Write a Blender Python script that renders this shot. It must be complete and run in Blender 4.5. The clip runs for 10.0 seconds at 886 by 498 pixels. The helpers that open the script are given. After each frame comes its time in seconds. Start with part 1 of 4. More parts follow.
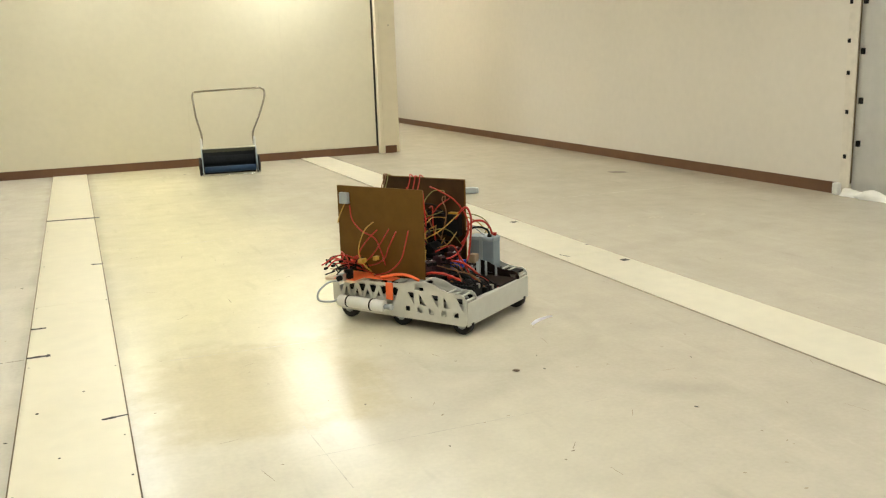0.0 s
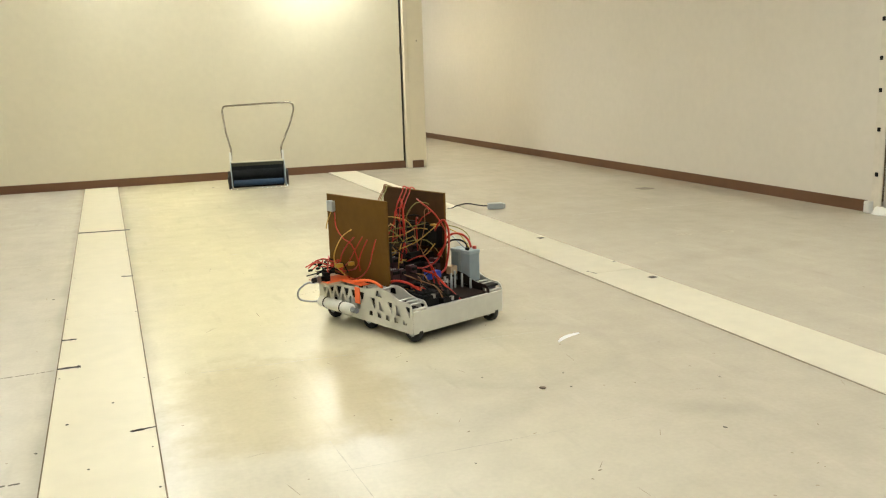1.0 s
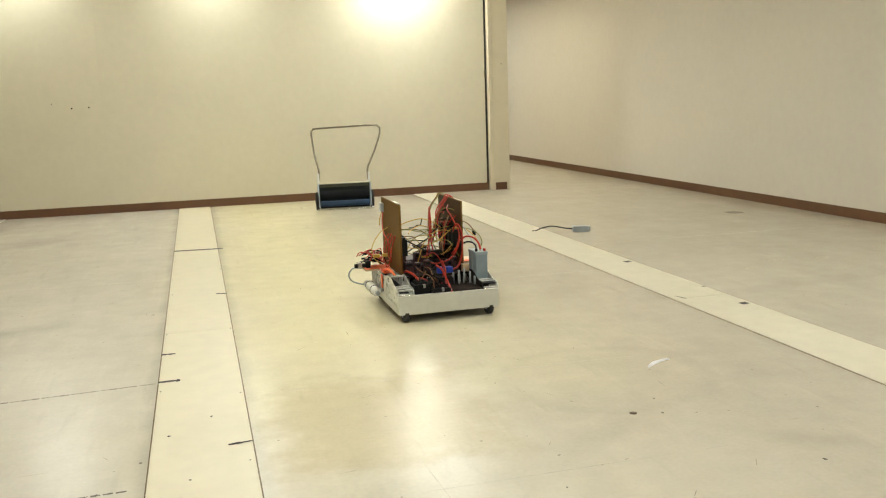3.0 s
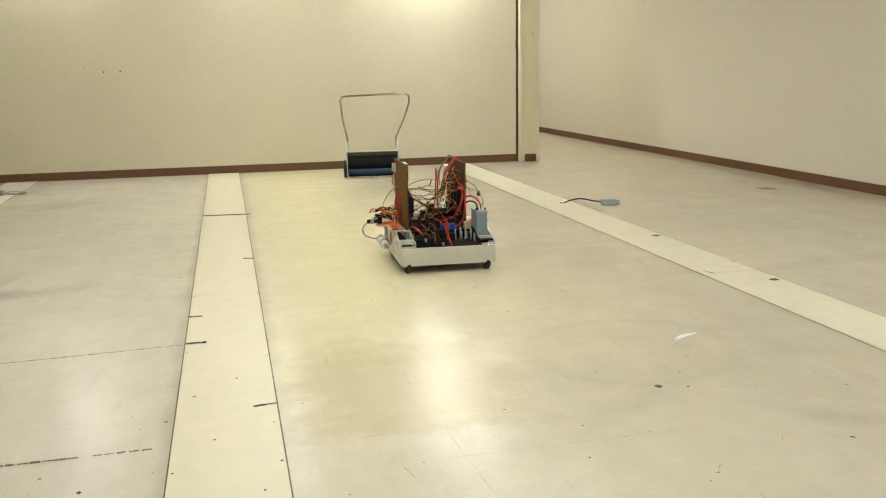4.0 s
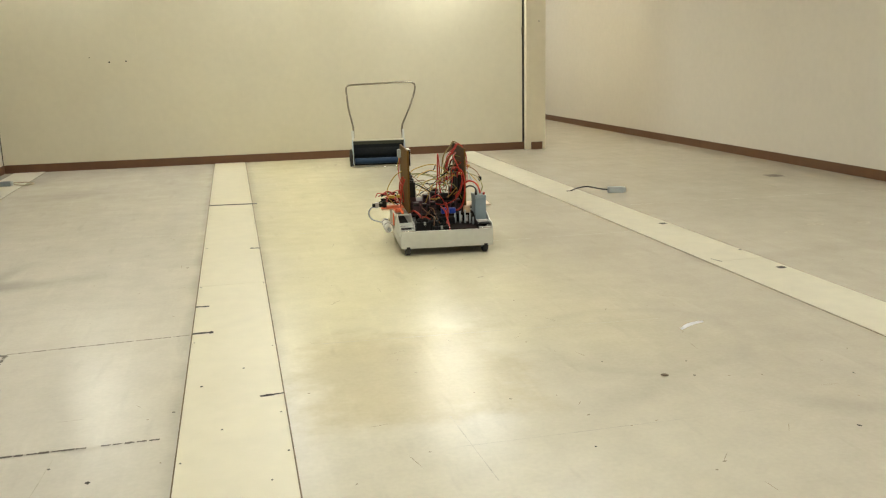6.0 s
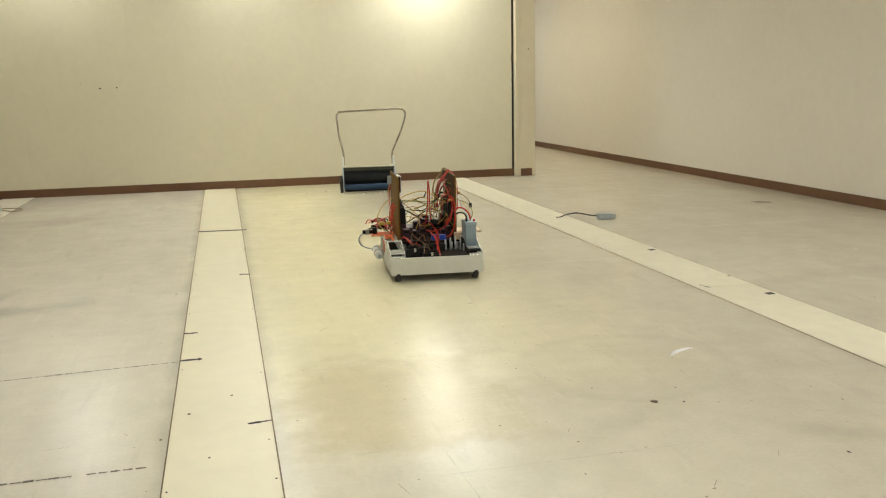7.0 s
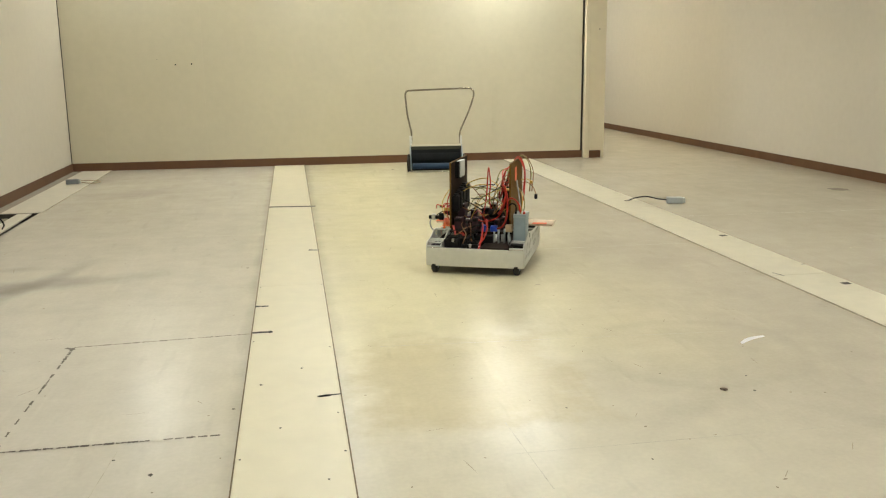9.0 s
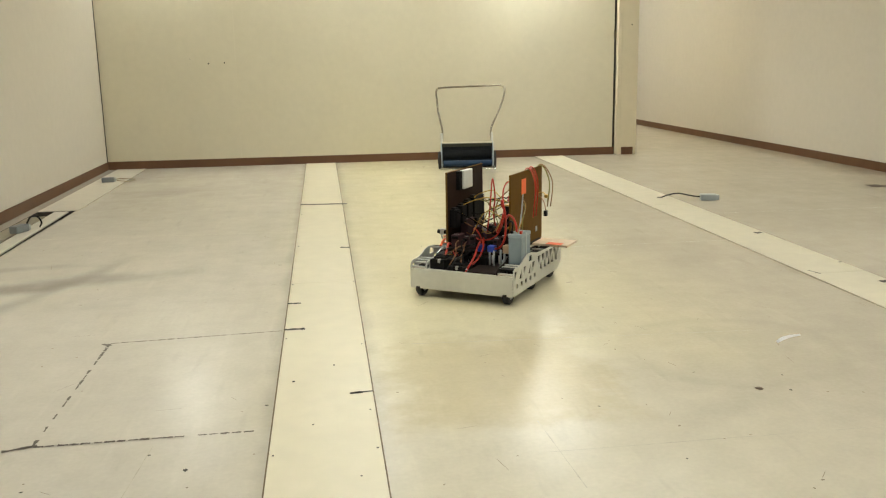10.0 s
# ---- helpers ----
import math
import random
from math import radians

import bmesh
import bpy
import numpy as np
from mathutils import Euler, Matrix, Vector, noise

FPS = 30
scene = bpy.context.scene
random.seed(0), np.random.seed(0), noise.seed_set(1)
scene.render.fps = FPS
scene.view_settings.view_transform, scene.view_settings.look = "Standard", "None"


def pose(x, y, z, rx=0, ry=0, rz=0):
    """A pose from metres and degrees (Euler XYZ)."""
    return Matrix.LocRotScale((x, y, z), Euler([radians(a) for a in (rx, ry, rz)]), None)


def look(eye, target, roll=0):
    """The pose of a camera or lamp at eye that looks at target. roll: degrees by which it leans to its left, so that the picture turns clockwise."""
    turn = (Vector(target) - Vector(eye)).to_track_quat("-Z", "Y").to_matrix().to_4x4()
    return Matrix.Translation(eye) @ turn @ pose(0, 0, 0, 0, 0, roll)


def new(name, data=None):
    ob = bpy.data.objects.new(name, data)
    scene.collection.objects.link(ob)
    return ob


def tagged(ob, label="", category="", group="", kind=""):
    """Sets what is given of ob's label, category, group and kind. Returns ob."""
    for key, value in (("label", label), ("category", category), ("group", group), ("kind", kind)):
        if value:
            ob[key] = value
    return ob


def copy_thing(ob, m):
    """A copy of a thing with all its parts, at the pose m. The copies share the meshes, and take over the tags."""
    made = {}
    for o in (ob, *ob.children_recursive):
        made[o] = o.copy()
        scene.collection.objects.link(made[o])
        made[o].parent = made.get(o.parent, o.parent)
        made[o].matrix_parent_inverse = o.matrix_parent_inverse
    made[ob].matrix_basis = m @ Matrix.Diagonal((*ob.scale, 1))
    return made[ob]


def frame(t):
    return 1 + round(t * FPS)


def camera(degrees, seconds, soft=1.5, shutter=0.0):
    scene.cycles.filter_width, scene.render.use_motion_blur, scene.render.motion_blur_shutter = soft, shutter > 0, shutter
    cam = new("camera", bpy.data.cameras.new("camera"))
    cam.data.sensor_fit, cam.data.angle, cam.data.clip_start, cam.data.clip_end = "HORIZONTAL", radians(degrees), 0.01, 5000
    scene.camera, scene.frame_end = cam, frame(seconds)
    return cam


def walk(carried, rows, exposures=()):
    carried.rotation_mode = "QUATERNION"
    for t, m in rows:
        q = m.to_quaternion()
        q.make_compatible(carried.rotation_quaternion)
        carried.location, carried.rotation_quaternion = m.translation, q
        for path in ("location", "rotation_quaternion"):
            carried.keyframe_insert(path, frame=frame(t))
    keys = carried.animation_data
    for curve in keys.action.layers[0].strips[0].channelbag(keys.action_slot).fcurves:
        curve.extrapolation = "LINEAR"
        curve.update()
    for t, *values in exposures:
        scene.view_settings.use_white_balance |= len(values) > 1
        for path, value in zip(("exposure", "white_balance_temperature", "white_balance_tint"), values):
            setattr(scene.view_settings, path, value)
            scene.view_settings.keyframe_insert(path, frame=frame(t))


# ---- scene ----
cam = camera(53.0, 10.0, soft=1.2)
PATH = [
    (0, (0.066, 0.535, 1.236), (0.799, 2.346, 0.813), -1.9),
    (0.5, (0.073, 0.531, 1.244), (0.813, 2.341, 0.827), -2.1),
    (0.8, (0.057, 0.528, 1.25), (0.769, 2.353, 0.85), -1.8),
    (1, (0.059, 0.536, 1.244), (0.742, 2.374, 0.854), -1.7),
    (1.2, (0.043, 0.532, 1.247), (0.703, 2.38, 0.86), -1.3),
    (1.5, (0.018, 0.524, 1.253), (0.594, 2.406, 0.894), -2.0),
    (1.7, (0.011, 0.522, 1.254), (0.57, 2.41, 0.907), -1.8),
    (2, (0.022, 0.531, 1.25), (0.561, 2.428, 0.915), -1.9),
    (2.2, (0.014, 0.526, 1.258), (0.55, 2.423, 0.919), -2.1),
    (3.3, (0.001, 0.519, 1.252), (0.507, 2.424, 0.915), -1.7),
    (3.5, (0.008, 0.524, 1.243), (0.501, 2.43, 0.888), -1.5),
    (4, (0.004, 0.535, 1.235), (0.461, 2.441, 0.837), -1.0),
    (4.5, (0.007, 0.537, 1.238), (0.442, 2.444, 0.821), -0.9),
    (5, (0.015, 0.539, 1.239), (0.463, 2.443, 0.818), -0.8),
    (5.5, (0.008, 0.536, 1.24), (0.442, 2.442, 0.817), -1.1),
    (5.7, (0.008, 0.536, 1.241), (0.443, 2.441, 0.817), -1.2),
    (6.8, (0.015, 0.542, 1.239), (0.475, 2.448, 0.846), -1.3),
    (7, (0.013, 0.534, 1.242), (0.478, 2.444, 0.875), -1.2),
    (7.5, (0.002, 0.523, 1.244), (0.418, 2.445, 0.875), -1.2),
    (8, (-0.011, 0.522, 1.241), (0.332, 2.45, 0.832), -0.9),
    (8.5, (-0.008, 0.528, 1.246), (0.328, 2.459, 0.848), -0.7),
    (9, (-0.018, 0.529, 1.244), (0.307, 2.46, 0.835), -0.6),
    (9.5, (-0.022, 0.533, 1.239), (0.254, 2.47, 0.824), -0.8),
    (10, (-0.023, 0.533, 1.244), (0.234, 2.473, 0.83), -1.0),
]
walk(cam, [(t, look(eye, target, roll)) for t, eye, target, roll in PATH], exposures=[(0, 0.27), (0.8, 0.27), (1.5, 0.18), (2.2, 0.13), (3.5, 0.12), (5.0, 0.0), (7.0, 0.0), (10.0, 0.0)])

# ---- world and light ----
world = bpy.data.worlds.new("world")
scene.world = world
world.use_nodes = True
world.node_tree.nodes["Background"].inputs[0].default_value = (0.9, 0.85, 0.72, 1)
world.node_tree.nodes["Background"].inputs[1].default_value = 0.05
LAMP_POWER = 17.6
LAMP_COLOUR = (0.98, 1.0, 0.925)


# ---- materials ----
def rgb(c):
    return (c[0], c[1], c[2], 1.0)


def plain(name, colour, rough=0.5, metal=0.0, spread=0.12, scale=30.0, bump=0.0, coat=0.0, island=0.0):
    """A surface with cloudy and fine variation round one colour."""
    m = bpy.data.materials.new(name)
    m.use_nodes = True
    n, k = m.node_tree.nodes, m.node_tree.links
    b = n["Principled BSDF"]
    b.inputs["Roughness"].default_value, b.inputs["Metallic"].default_value = rough, metal
    b.inputs["Coat Weight"].default_value = coat
    tc = n.new("ShaderNodeTexCoord")
    big, fine = n.new("ShaderNodeTexNoise"), n.new("ShaderNodeTexNoise")
    big.inputs["Scale"].default_value, fine.inputs["Scale"].default_value = scale * 0.12, scale
    big.inputs["Detail"].default_value = fine.inputs["Detail"].default_value = 5
    add = n.new("ShaderNodeMath")
    add.operation = "ADD"
    ramp = n.new("ShaderNodeMapRange")
    ramp.inputs["From Min"].default_value, ramp.inputs["From Max"].default_value = 0.6, 1.4
    ramp.inputs["To Min"].default_value, ramp.inputs["To Max"].default_value = 1 - spread, 1 + spread
    hsv = n.new("ShaderNodeHueSaturation")
    hsv.inputs["Color"].default_value = rgb(colour)
    k.new(tc.outputs["Object"], big.inputs["Vector"])
    k.new(tc.outputs["Object"], fine.inputs["Vector"])
    k.new(big.outputs["Fac"], add.inputs[0])
    k.new(fine.outputs["Fac"], add.inputs[1])
    k.new(add.outputs[0], ramp.inputs["Value"])
    k.new(ramp.outputs["Result"], hsv.inputs["Value"])
    k.new(hsv.outputs["Color"], b.inputs["Base Color"])
    rr = n.new("ShaderNodeMapRange")
    rr.inputs["To Min"].default_value, rr.inputs["To Max"].default_value = rough * 0.8, min(1, rough * 1.2)
    k.new(big.outputs["Fac"], rr.inputs["Value"])
    k.new(rr.outputs["Result"], b.inputs["Roughness"])
    if bump:
        bp = n.new("ShaderNodeBump")
        bp.inputs["Strength"].default_value, bp.inputs["Distance"].default_value = bump, 0.004
        k.new(fine.outputs["Fac"], bp.inputs["Height"])
        k.new(bp.outputs["Normal"], b.inputs["Normal"])
    return m


def floor_material():
    """Worn cream sheet floor: clouds of dirt, rubbed streaks, dull worn patches, a waxy gloss."""
    m = bpy.data.materials.new("floor_vinyl")
    m.use_nodes = True
    n, k = m.node_tree.nodes, m.node_tree.links
    b = n["Principled BSDF"]
    tc = n.new("ShaderNodeTexCoord")

    def noise_at(scale, detail=6, stretch=(1, 1, 1), turn=0.0):
        mp = n.new("ShaderNodeMapping")
        mp.inputs["Scale"].default_value = stretch
        mp.inputs["Rotation"].default_value = (0, 0, turn)
        t = n.new("ShaderNodeTexNoise")
        t.inputs["Scale"].default_value, t.inputs["Detail"].default_value = scale, detail
        k.new(tc.outputs["Object"], mp.inputs["Vector"])
        k.new(mp.outputs["Vector"], t.inputs["Vector"])
        return t.outputs["Fac"]

    def span(value, a, c, lo, hi):
        r = n.new("ShaderNodeMapRange")
        for key, x in zip(("From Min", "From Max", "To Min", "To Max"), (a, c, lo, hi)):
            r.inputs[key].default_value = x
        k.new(value, r.inputs["Value"])
        return r.outputs["Result"]

    def times(a, c):
        r = n.new("ShaderNodeMath")
        r.operation = "MULTIPLY"
        k.new(a, r.inputs[0])
        k.new(c, r.inputs[1])
        return r.outputs[0]

    def soft(value, a, c, lo, hi):
        r = span(value, a, c, lo, hi)
        r.node.interpolation_type = "SMOOTHERSTEP"
        return r

    def plus(a, c, amount):
        """a + amount * (c - 0.5)"""
        r = n.new("ShaderNodeMath")
        r.operation = "MULTIPLY_ADD"
        k.new(c, r.inputs[0])
        r.inputs[1].default_value = amount
        s2 = n.new("ShaderNodeMath")
        s2.operation = "ADD"
        s2.inputs[1].default_value = -amount / 2
        k.new(a, s2.inputs[0])
        k.new(s2.outputs[0], r.inputs[2])
        return r.outputs[0]

    def placed(x, y, rx, ry, turn):
        mp = n.new("ShaderNodeMapping")
        mp.vector_type = "TEXTURE"
        mp.inputs["Location"].default_value = (x, y, 0)
        mp.inputs["Rotation"].default_value = (0, 0, turn)
        mp.inputs["Scale"].default_value = (rx, ry, 1)
        k.new(tc.outputs["Object"], mp.inputs["Vector"])
        return mp.outputs["Vector"]

    def away(x, y, rx, ry, turn):
        """Distance from the middle of an oval, 1 at its rim."""
        ln = n.new("ShaderNodeVectorMath")
        ln.operation = "LENGTH"
        k.new(placed(x, y, rx, ry, turn), ln.inputs[0])
        return ln.outputs["Value"]

    def off_rect(x, y, rx, ry, turn):
        """The same for a rectangle with round corners."""
        ab = n.new("ShaderNodeVectorMath")
        ab.operation = "ABSOLUTE"
        k.new(placed(x, y, rx, ry, turn), ab.inputs[0])
        sp = n.new("ShaderNodeSeparateXYZ")
        k.new(ab.outputs["Vector"], sp.inputs[0])
        mx = n.new("ShaderNodeMath")
        mx.operation = "SMOOTH_MAX"
        mx.inputs[2].default_value = 0.35
        k.new(sp.outputs["X"], mx.inputs[0])
        k.new(sp.outputs["Y"], mx.inputs[1])
        return mx.outputs[0]

    def beside(x, lean=0.0):
        """Distance across from a line that runs along the floor at x."""
        sp = n.new("ShaderNodeSeparateXYZ")
        k.new(tc.outputs["Object"], sp.inputs[0])
        m1 = n.new("ShaderNodeMath")
        m1.operation = "MULTIPLY_ADD"
        m1.inputs[1].default_value = lean
        k.new(sp.outputs["Y"], m1.inputs[0])
        k.new(sp.outputs["X"], m1.inputs[2])
        m2 = n.new("ShaderNodeMath")
        m2.operation = "SUBTRACT"
        m2.inputs[1].default_value = x
        k.new(m1.outputs[0], m2.inputs[0])
        m3 = n.new("ShaderNodeMath")
        m3.operation = "ABSOLUTE"
        k.new(m2.outputs[0], m3.inputs[0])
        return m3.outputs[0]

    clouds, blotch, grime, grit = noise_at(0.8, 3), noise_at(3.1, 6), noise_at(9.0, 7), noise_at(55, 3)
    rubs = noise_at(5.0, 5, (1, 0.12, 1), 0.25)
    cross = noise_at(2.0, 5, (0.16, 1, 1), 0.12)
    value = times(span(clouds, 0, 1, 0.92, 1.08), span(blotch, 0, 1, 0.92, 1.08))
    value = times(value, span(grime, 0, 1, 0.92, 1.08))
    value = times(value, span(grit, 0, 1, 0.93, 1.07))
    value = times(value, span(rubs, 0, 1, 0.95, 1.05))
    value = times(value, span(cross, 0, 1, 0.98, 1.02))
    # pale rubbed streaks along the room
    streaks = noise_at(16.0, 4, (1, 0.09, 1), 0.06)
    value = times(value, soft(streaks, 0.56, 0.74, 1, 1.035))
    value = times(value, soft(noise_at(11.0, 5, (1, 0.16, 1), -0.35), 0.24, 0.42, 0.93, 1))
    # dull rectangle where something stood, its rim dirtier than its middle
    rub = plus(plus(off_rect(0.636, 3.887, 0.46, 0.53, 0.0), blotch, 0.85), grime, 0.5)
    value = times(value, soft(rub, 0.62, 1.2, 0.93, 1))
    # grey smears
    for x, y, rx, ry, turn, dark in ((-1.631, 5.837, 0.60, 0.13, 0.30, 0.72), (-2.063, 5.767, 0.38, 0.13, 0.0, 0.78), (-1.576, 5.798, 0.08, 0.626, -0.35, 0.75), (-2.072, 6.3, 0.45, 0.076, 0.12, 0.82),
                                     (-1.619, 9.717, 0.5, 0.238, 0.3, 0.88), (-2.202, 10.795, 0.3, 0.324, 0.0, 0.84), (1.84, 3.892, 0.55, 0.324, 0.2, 0.93), (1.382, 3.411, 0.30, 0.108, 0.3, 0.90), (2.056, 3.095, 0.16, 0.086, -0.5, 0.86),
                                     (2.248, 5.709, 0.25, 0.108, 0.4, 0.93), (3.94, 5.33, 0.7, 0.108, 0.1, 0.92), (0.354, 4.622, 0.16, 0.324, 0.0, 0.94)):
        value = times(value, soft(plus(away(x, y, rx, ry, turn), blotch, 1.3), 0.0, 1.8, dark, 1))
    # a faint curved stain, lighter within
    arc = plus(away(1.702, 4.024, 0.49, 0.45, 0.2), blotch, 0.25)
    value = times(value, times(soft(arc, 0.75, 0.98, 1.0, 0.96), soft(arc, 0.98, 1.10, 1.0, 1.042)))
    # dirt gathered along the cover strips
    for x, lean, deep, reach in ((-0.247, 0.0, 0.80, 0.07), (0.129, 0.0, 0.82, 0.09), (2.715, 0.0, 0.90, 0.06), (3.085, 0.0, 0.92, 0.05)):
        value = times(value, soft(plus(beside(x, lean), blotch, 0.07), -0.02, reach, deep, 1))
    # camera colour cast put into the floor: middle yellower, sides and near end greyer
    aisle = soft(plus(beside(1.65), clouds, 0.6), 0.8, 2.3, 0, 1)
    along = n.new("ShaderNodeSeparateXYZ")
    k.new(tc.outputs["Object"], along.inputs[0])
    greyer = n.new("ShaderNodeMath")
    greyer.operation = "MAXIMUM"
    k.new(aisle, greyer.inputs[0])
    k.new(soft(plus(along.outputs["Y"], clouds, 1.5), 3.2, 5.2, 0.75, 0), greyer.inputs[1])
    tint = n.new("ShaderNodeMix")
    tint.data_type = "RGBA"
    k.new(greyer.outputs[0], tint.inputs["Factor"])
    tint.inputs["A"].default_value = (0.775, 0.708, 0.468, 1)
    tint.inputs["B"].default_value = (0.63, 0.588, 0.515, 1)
    # lower brightness of the right side, put into the floor colour
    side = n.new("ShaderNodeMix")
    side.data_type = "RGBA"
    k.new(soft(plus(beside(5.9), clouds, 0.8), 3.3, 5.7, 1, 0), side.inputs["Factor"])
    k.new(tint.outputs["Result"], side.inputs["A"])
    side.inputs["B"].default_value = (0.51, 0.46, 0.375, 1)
    scaled = n.new("ShaderNodeVectorMath")
    scaled.operation = "SCALE"
    brown = n.new("ShaderNodeMix")
    brown.data_type = "RGBA"
    k.new(soft(rub, 0.62, 1.2, 0.6, 0), brown.inputs["Factor"])
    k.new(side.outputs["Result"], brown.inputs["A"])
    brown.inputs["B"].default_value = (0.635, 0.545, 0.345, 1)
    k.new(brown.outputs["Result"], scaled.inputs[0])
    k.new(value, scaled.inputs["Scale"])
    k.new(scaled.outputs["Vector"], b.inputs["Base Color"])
    k.new(plus(soft(rub, 0.7, 1.2, 0.26, 0.225), blotch, 0.05), b.inputs["Roughness"])
    b.inputs["Specular IOR Level"].default_value = 0.31
    bp = n.new("ShaderNodeBump")
    bp.inputs["Strength"].default_value, bp.inputs["Distance"].default_value = 0.22, 0.003
    k.new(plus(noise_at(5.0, 2), noise_at(19.0, 3, (1, 0.7, 1)), 0.45), bp.inputs["Height"])
    k.new(bp.outputs["Normal"], b.inputs["Normal"])
    return m


def lamp_material(name, power, tint=LAMP_COLOUR):
    m = bpy.data.materials.new(name)
    m.use_nodes = True
    b = m.node_tree.nodes["Principled BSDF"]
    b.inputs["Base Color"].default_value = (0.9, 0.9, 0.85, 1)
    b.inputs["Emission Color"].default_value = rgb(tint)
    b.inputs["Emission Strength"].default_value = power
    return m


FLOOR = floor_material()
WALL = plain("cream_wall_paint", (0.675, 0.625, 0.483), 0.55, spread=0.035, scale=14, bump=0.015)
WALL_SIDE = plain("off_white_wall_paint", (0.68, 0.632, 0.552), 0.6, spread=0.035, scale=12, bump=0.015)
CEILING = plain("ceiling_white", (0.78, 0.75, 0.66), 0.8, spread=0.04, scale=25, bump=0.1)
BASE = plain("brown_vinyl_base", (0.13, 0.058, 0.025), 0.5, spread=0.15, scale=8)
POST = plain("post_paint", (0.70, 0.63, 0.47), 0.45, spread=0.04, scale=10)
JOINT = plain("dirty_joint", (0.14, 0.10, 0.055), 0.9, spread=0.4, scale=40)
GAP = plain("dark_gap", (0.02, 0.016, 0.01), 0.9, spread=0.3)
BOARD = plain("cream_cover_board", (0.76, 0.70, 0.54), 0.38, spread=0.06, scale=9, bump=0.06)
DUSTY = plain("dusty_cover_board", (0.68, 0.628, 0.50), 0.42, spread=0.08, scale=9, bump=0.06)
PALE_BOARD = plain("pale_cover_board", (0.70, 0.66, 0.57), 0.42, spread=0.08, scale=9, bump=0.06)
PALE_JOINT = plain("pale_joint", (0.16, 0.12, 0.075), 0.9, spread=0.4, scale=40)
MARK = plain("black_marker", (0.035, 0.03, 0.022), 0.7, spread=0.5, scale=60)
LINE = plain("faded_marker", (0.12, 0.10, 0.08), 0.7, spread=0.5, scale=60)
SCUFF = plain("grey_scuff", (0.34, 0.295, 0.225), 0.95, spread=0.35, scale=40)
SEAM = plain("floor_seam", (0.45, 0.41, 0.32), 0.5, spread=0.3, scale=30)
DIRTY = plain("dirty_screed", (0.36, 0.32, 0.24), 0.85, spread=0.2, scale=12, bump=0.3)
TRENCH = plain("raw_concrete", (0.06, 0.05, 0.04), 0.9, spread=0.25, scale=18, bump=0.4)
DARK_BRASS = plain("dark_brass", (0.07, 0.05, 0.025), 0.5, 0.4, spread=0.2)
CHROME = plain("chrome", (0.72, 0.70, 0.66), 0.18, 1.0, spread=0.06)
STEEL = plain("brushed_steel", (0.45, 0.44, 0.42), 0.35, 1.0, spread=0.08, scale=60)
ALU = plain("matt_aluminium", (0.61, 0.61, 0.565), 0.42, 0.35, spread=0.07, scale=25)
BLACK = plain("black_plastic", (0.009, 0.008, 0.008), 0.6, spread=0.3)
BLACK.node_tree.nodes["Principled BSDF"].inputs["Specular IOR Level"].default_value = 0.14
RUBBER = plain("black_rubber", (0.022, 0.020, 0.018), 0.8, spread=0.3)
HARDBOARD = plain("brown_hardboard", (0.135, 0.068, 0.012), 0.65, spread=0.16, scale=22, bump=0.05)
HARDBOARD.node_tree.nodes["Principled BSDF"].inputs["Specular IOR Level"].default_value = 0.18
# hardboard browns with the shade between the boards put into the colour
SHADED_INNER = plain("shaded_inner_face", (0.026, 0.013, 0.008), 0.75, spread=0.25, scale=20)
SHADED_BROWN_INNER = plain("shaded_brown_inner_face", (0.062, 0.031, 0.011), 0.65, spread=0.25, scale=20)
DARK_DECK = plain("dark_brown_deck", (0.013, 0.007, 0.005), 0.6, spread=0.3, scale=20)
for m in (SHADED_INNER, SHADED_BROWN_INNER, DARK_DECK):
    m.node_tree.nodes["Principled BSDF"].inputs["Specular IOR Level"].default_value = 0.18
PLY = plain("pale_plywood", (0.74, 0.58, 0.42), 0.6, spread=0.14, scale=16, bump=0.06)
TAN_WOOD = plain("tan_wood", (0.50, 0.36, 0.22), 0.6, spread=0.14, scale=30)
RED = plain("red_insulation", (0.46, 0.022, 0.009), 0.4, spread=0.15)
ORANGE = plain("orange_tape", (0.92, 0.17, 0.05), 0.5, spread=0.1)
YELLOW = plain("yellow_insulation", (0.48, 0.28, 0.04), 0.4, spread=0.15)
BROWNW = plain("brown_insulation", (0.22, 0.10, 0.035), 0.5, spread=0.15)
GREENW = plain("olive_insulation", (0.22, 0.20, 0.05), 0.5, spread=0.15)
WHITEP = plain("white_plastic", (0.74, 0.74, 0.70), 0.4, spread=0.06)
GREYP = plain("grey_plastic", (0.34, 0.37, 0.38), 0.45, spread=0.1)
BATTERY = plain("blue_grey_case", (0.23, 0.29, 0.32), 0.4, spread=0.08)
BLUE = plain("blue_plastic", (0.02, 0.06, 0.42), 0.4, spread=0.2)
SW_BLUE = plain("blue_roller", (0.006, 0.030, 0.075), 0.65, spread=0.25, scale=40)
SW_BLACK = plain("black_brush", (0.012, 0.014, 0.016), 0.6, spread=0.4, scale=60)
SW_BLACK.node_tree.nodes["Principled BSDF"].inputs["Specular IOR Level"].default_value = 0.15
SW_GREEN = plain("olive_hood", (0.030, 0.032, 0.016), 0.6, spread=0.15)
SW_PLATE = plain("pale_blue_plate", (0.42, 0.50, 0.56), 0.4, 0.2, spread=0.1)
CLOTH = plain("white_sheet", (0.86, 0.84, 0.79), 0.8, spread=0.05, scale=12, bump=0.15)
PINKISH = plain("bare_edge_strip", (0.66, 0.61, 0.52), 0.7, spread=0.12, scale=14)
PAPER = plain("white_paper", (0.97, 0.97, 0.98), 0.6, spread=0.03)
LAMP = lamp_material("lamp_diffuser", LAMP_POWER)
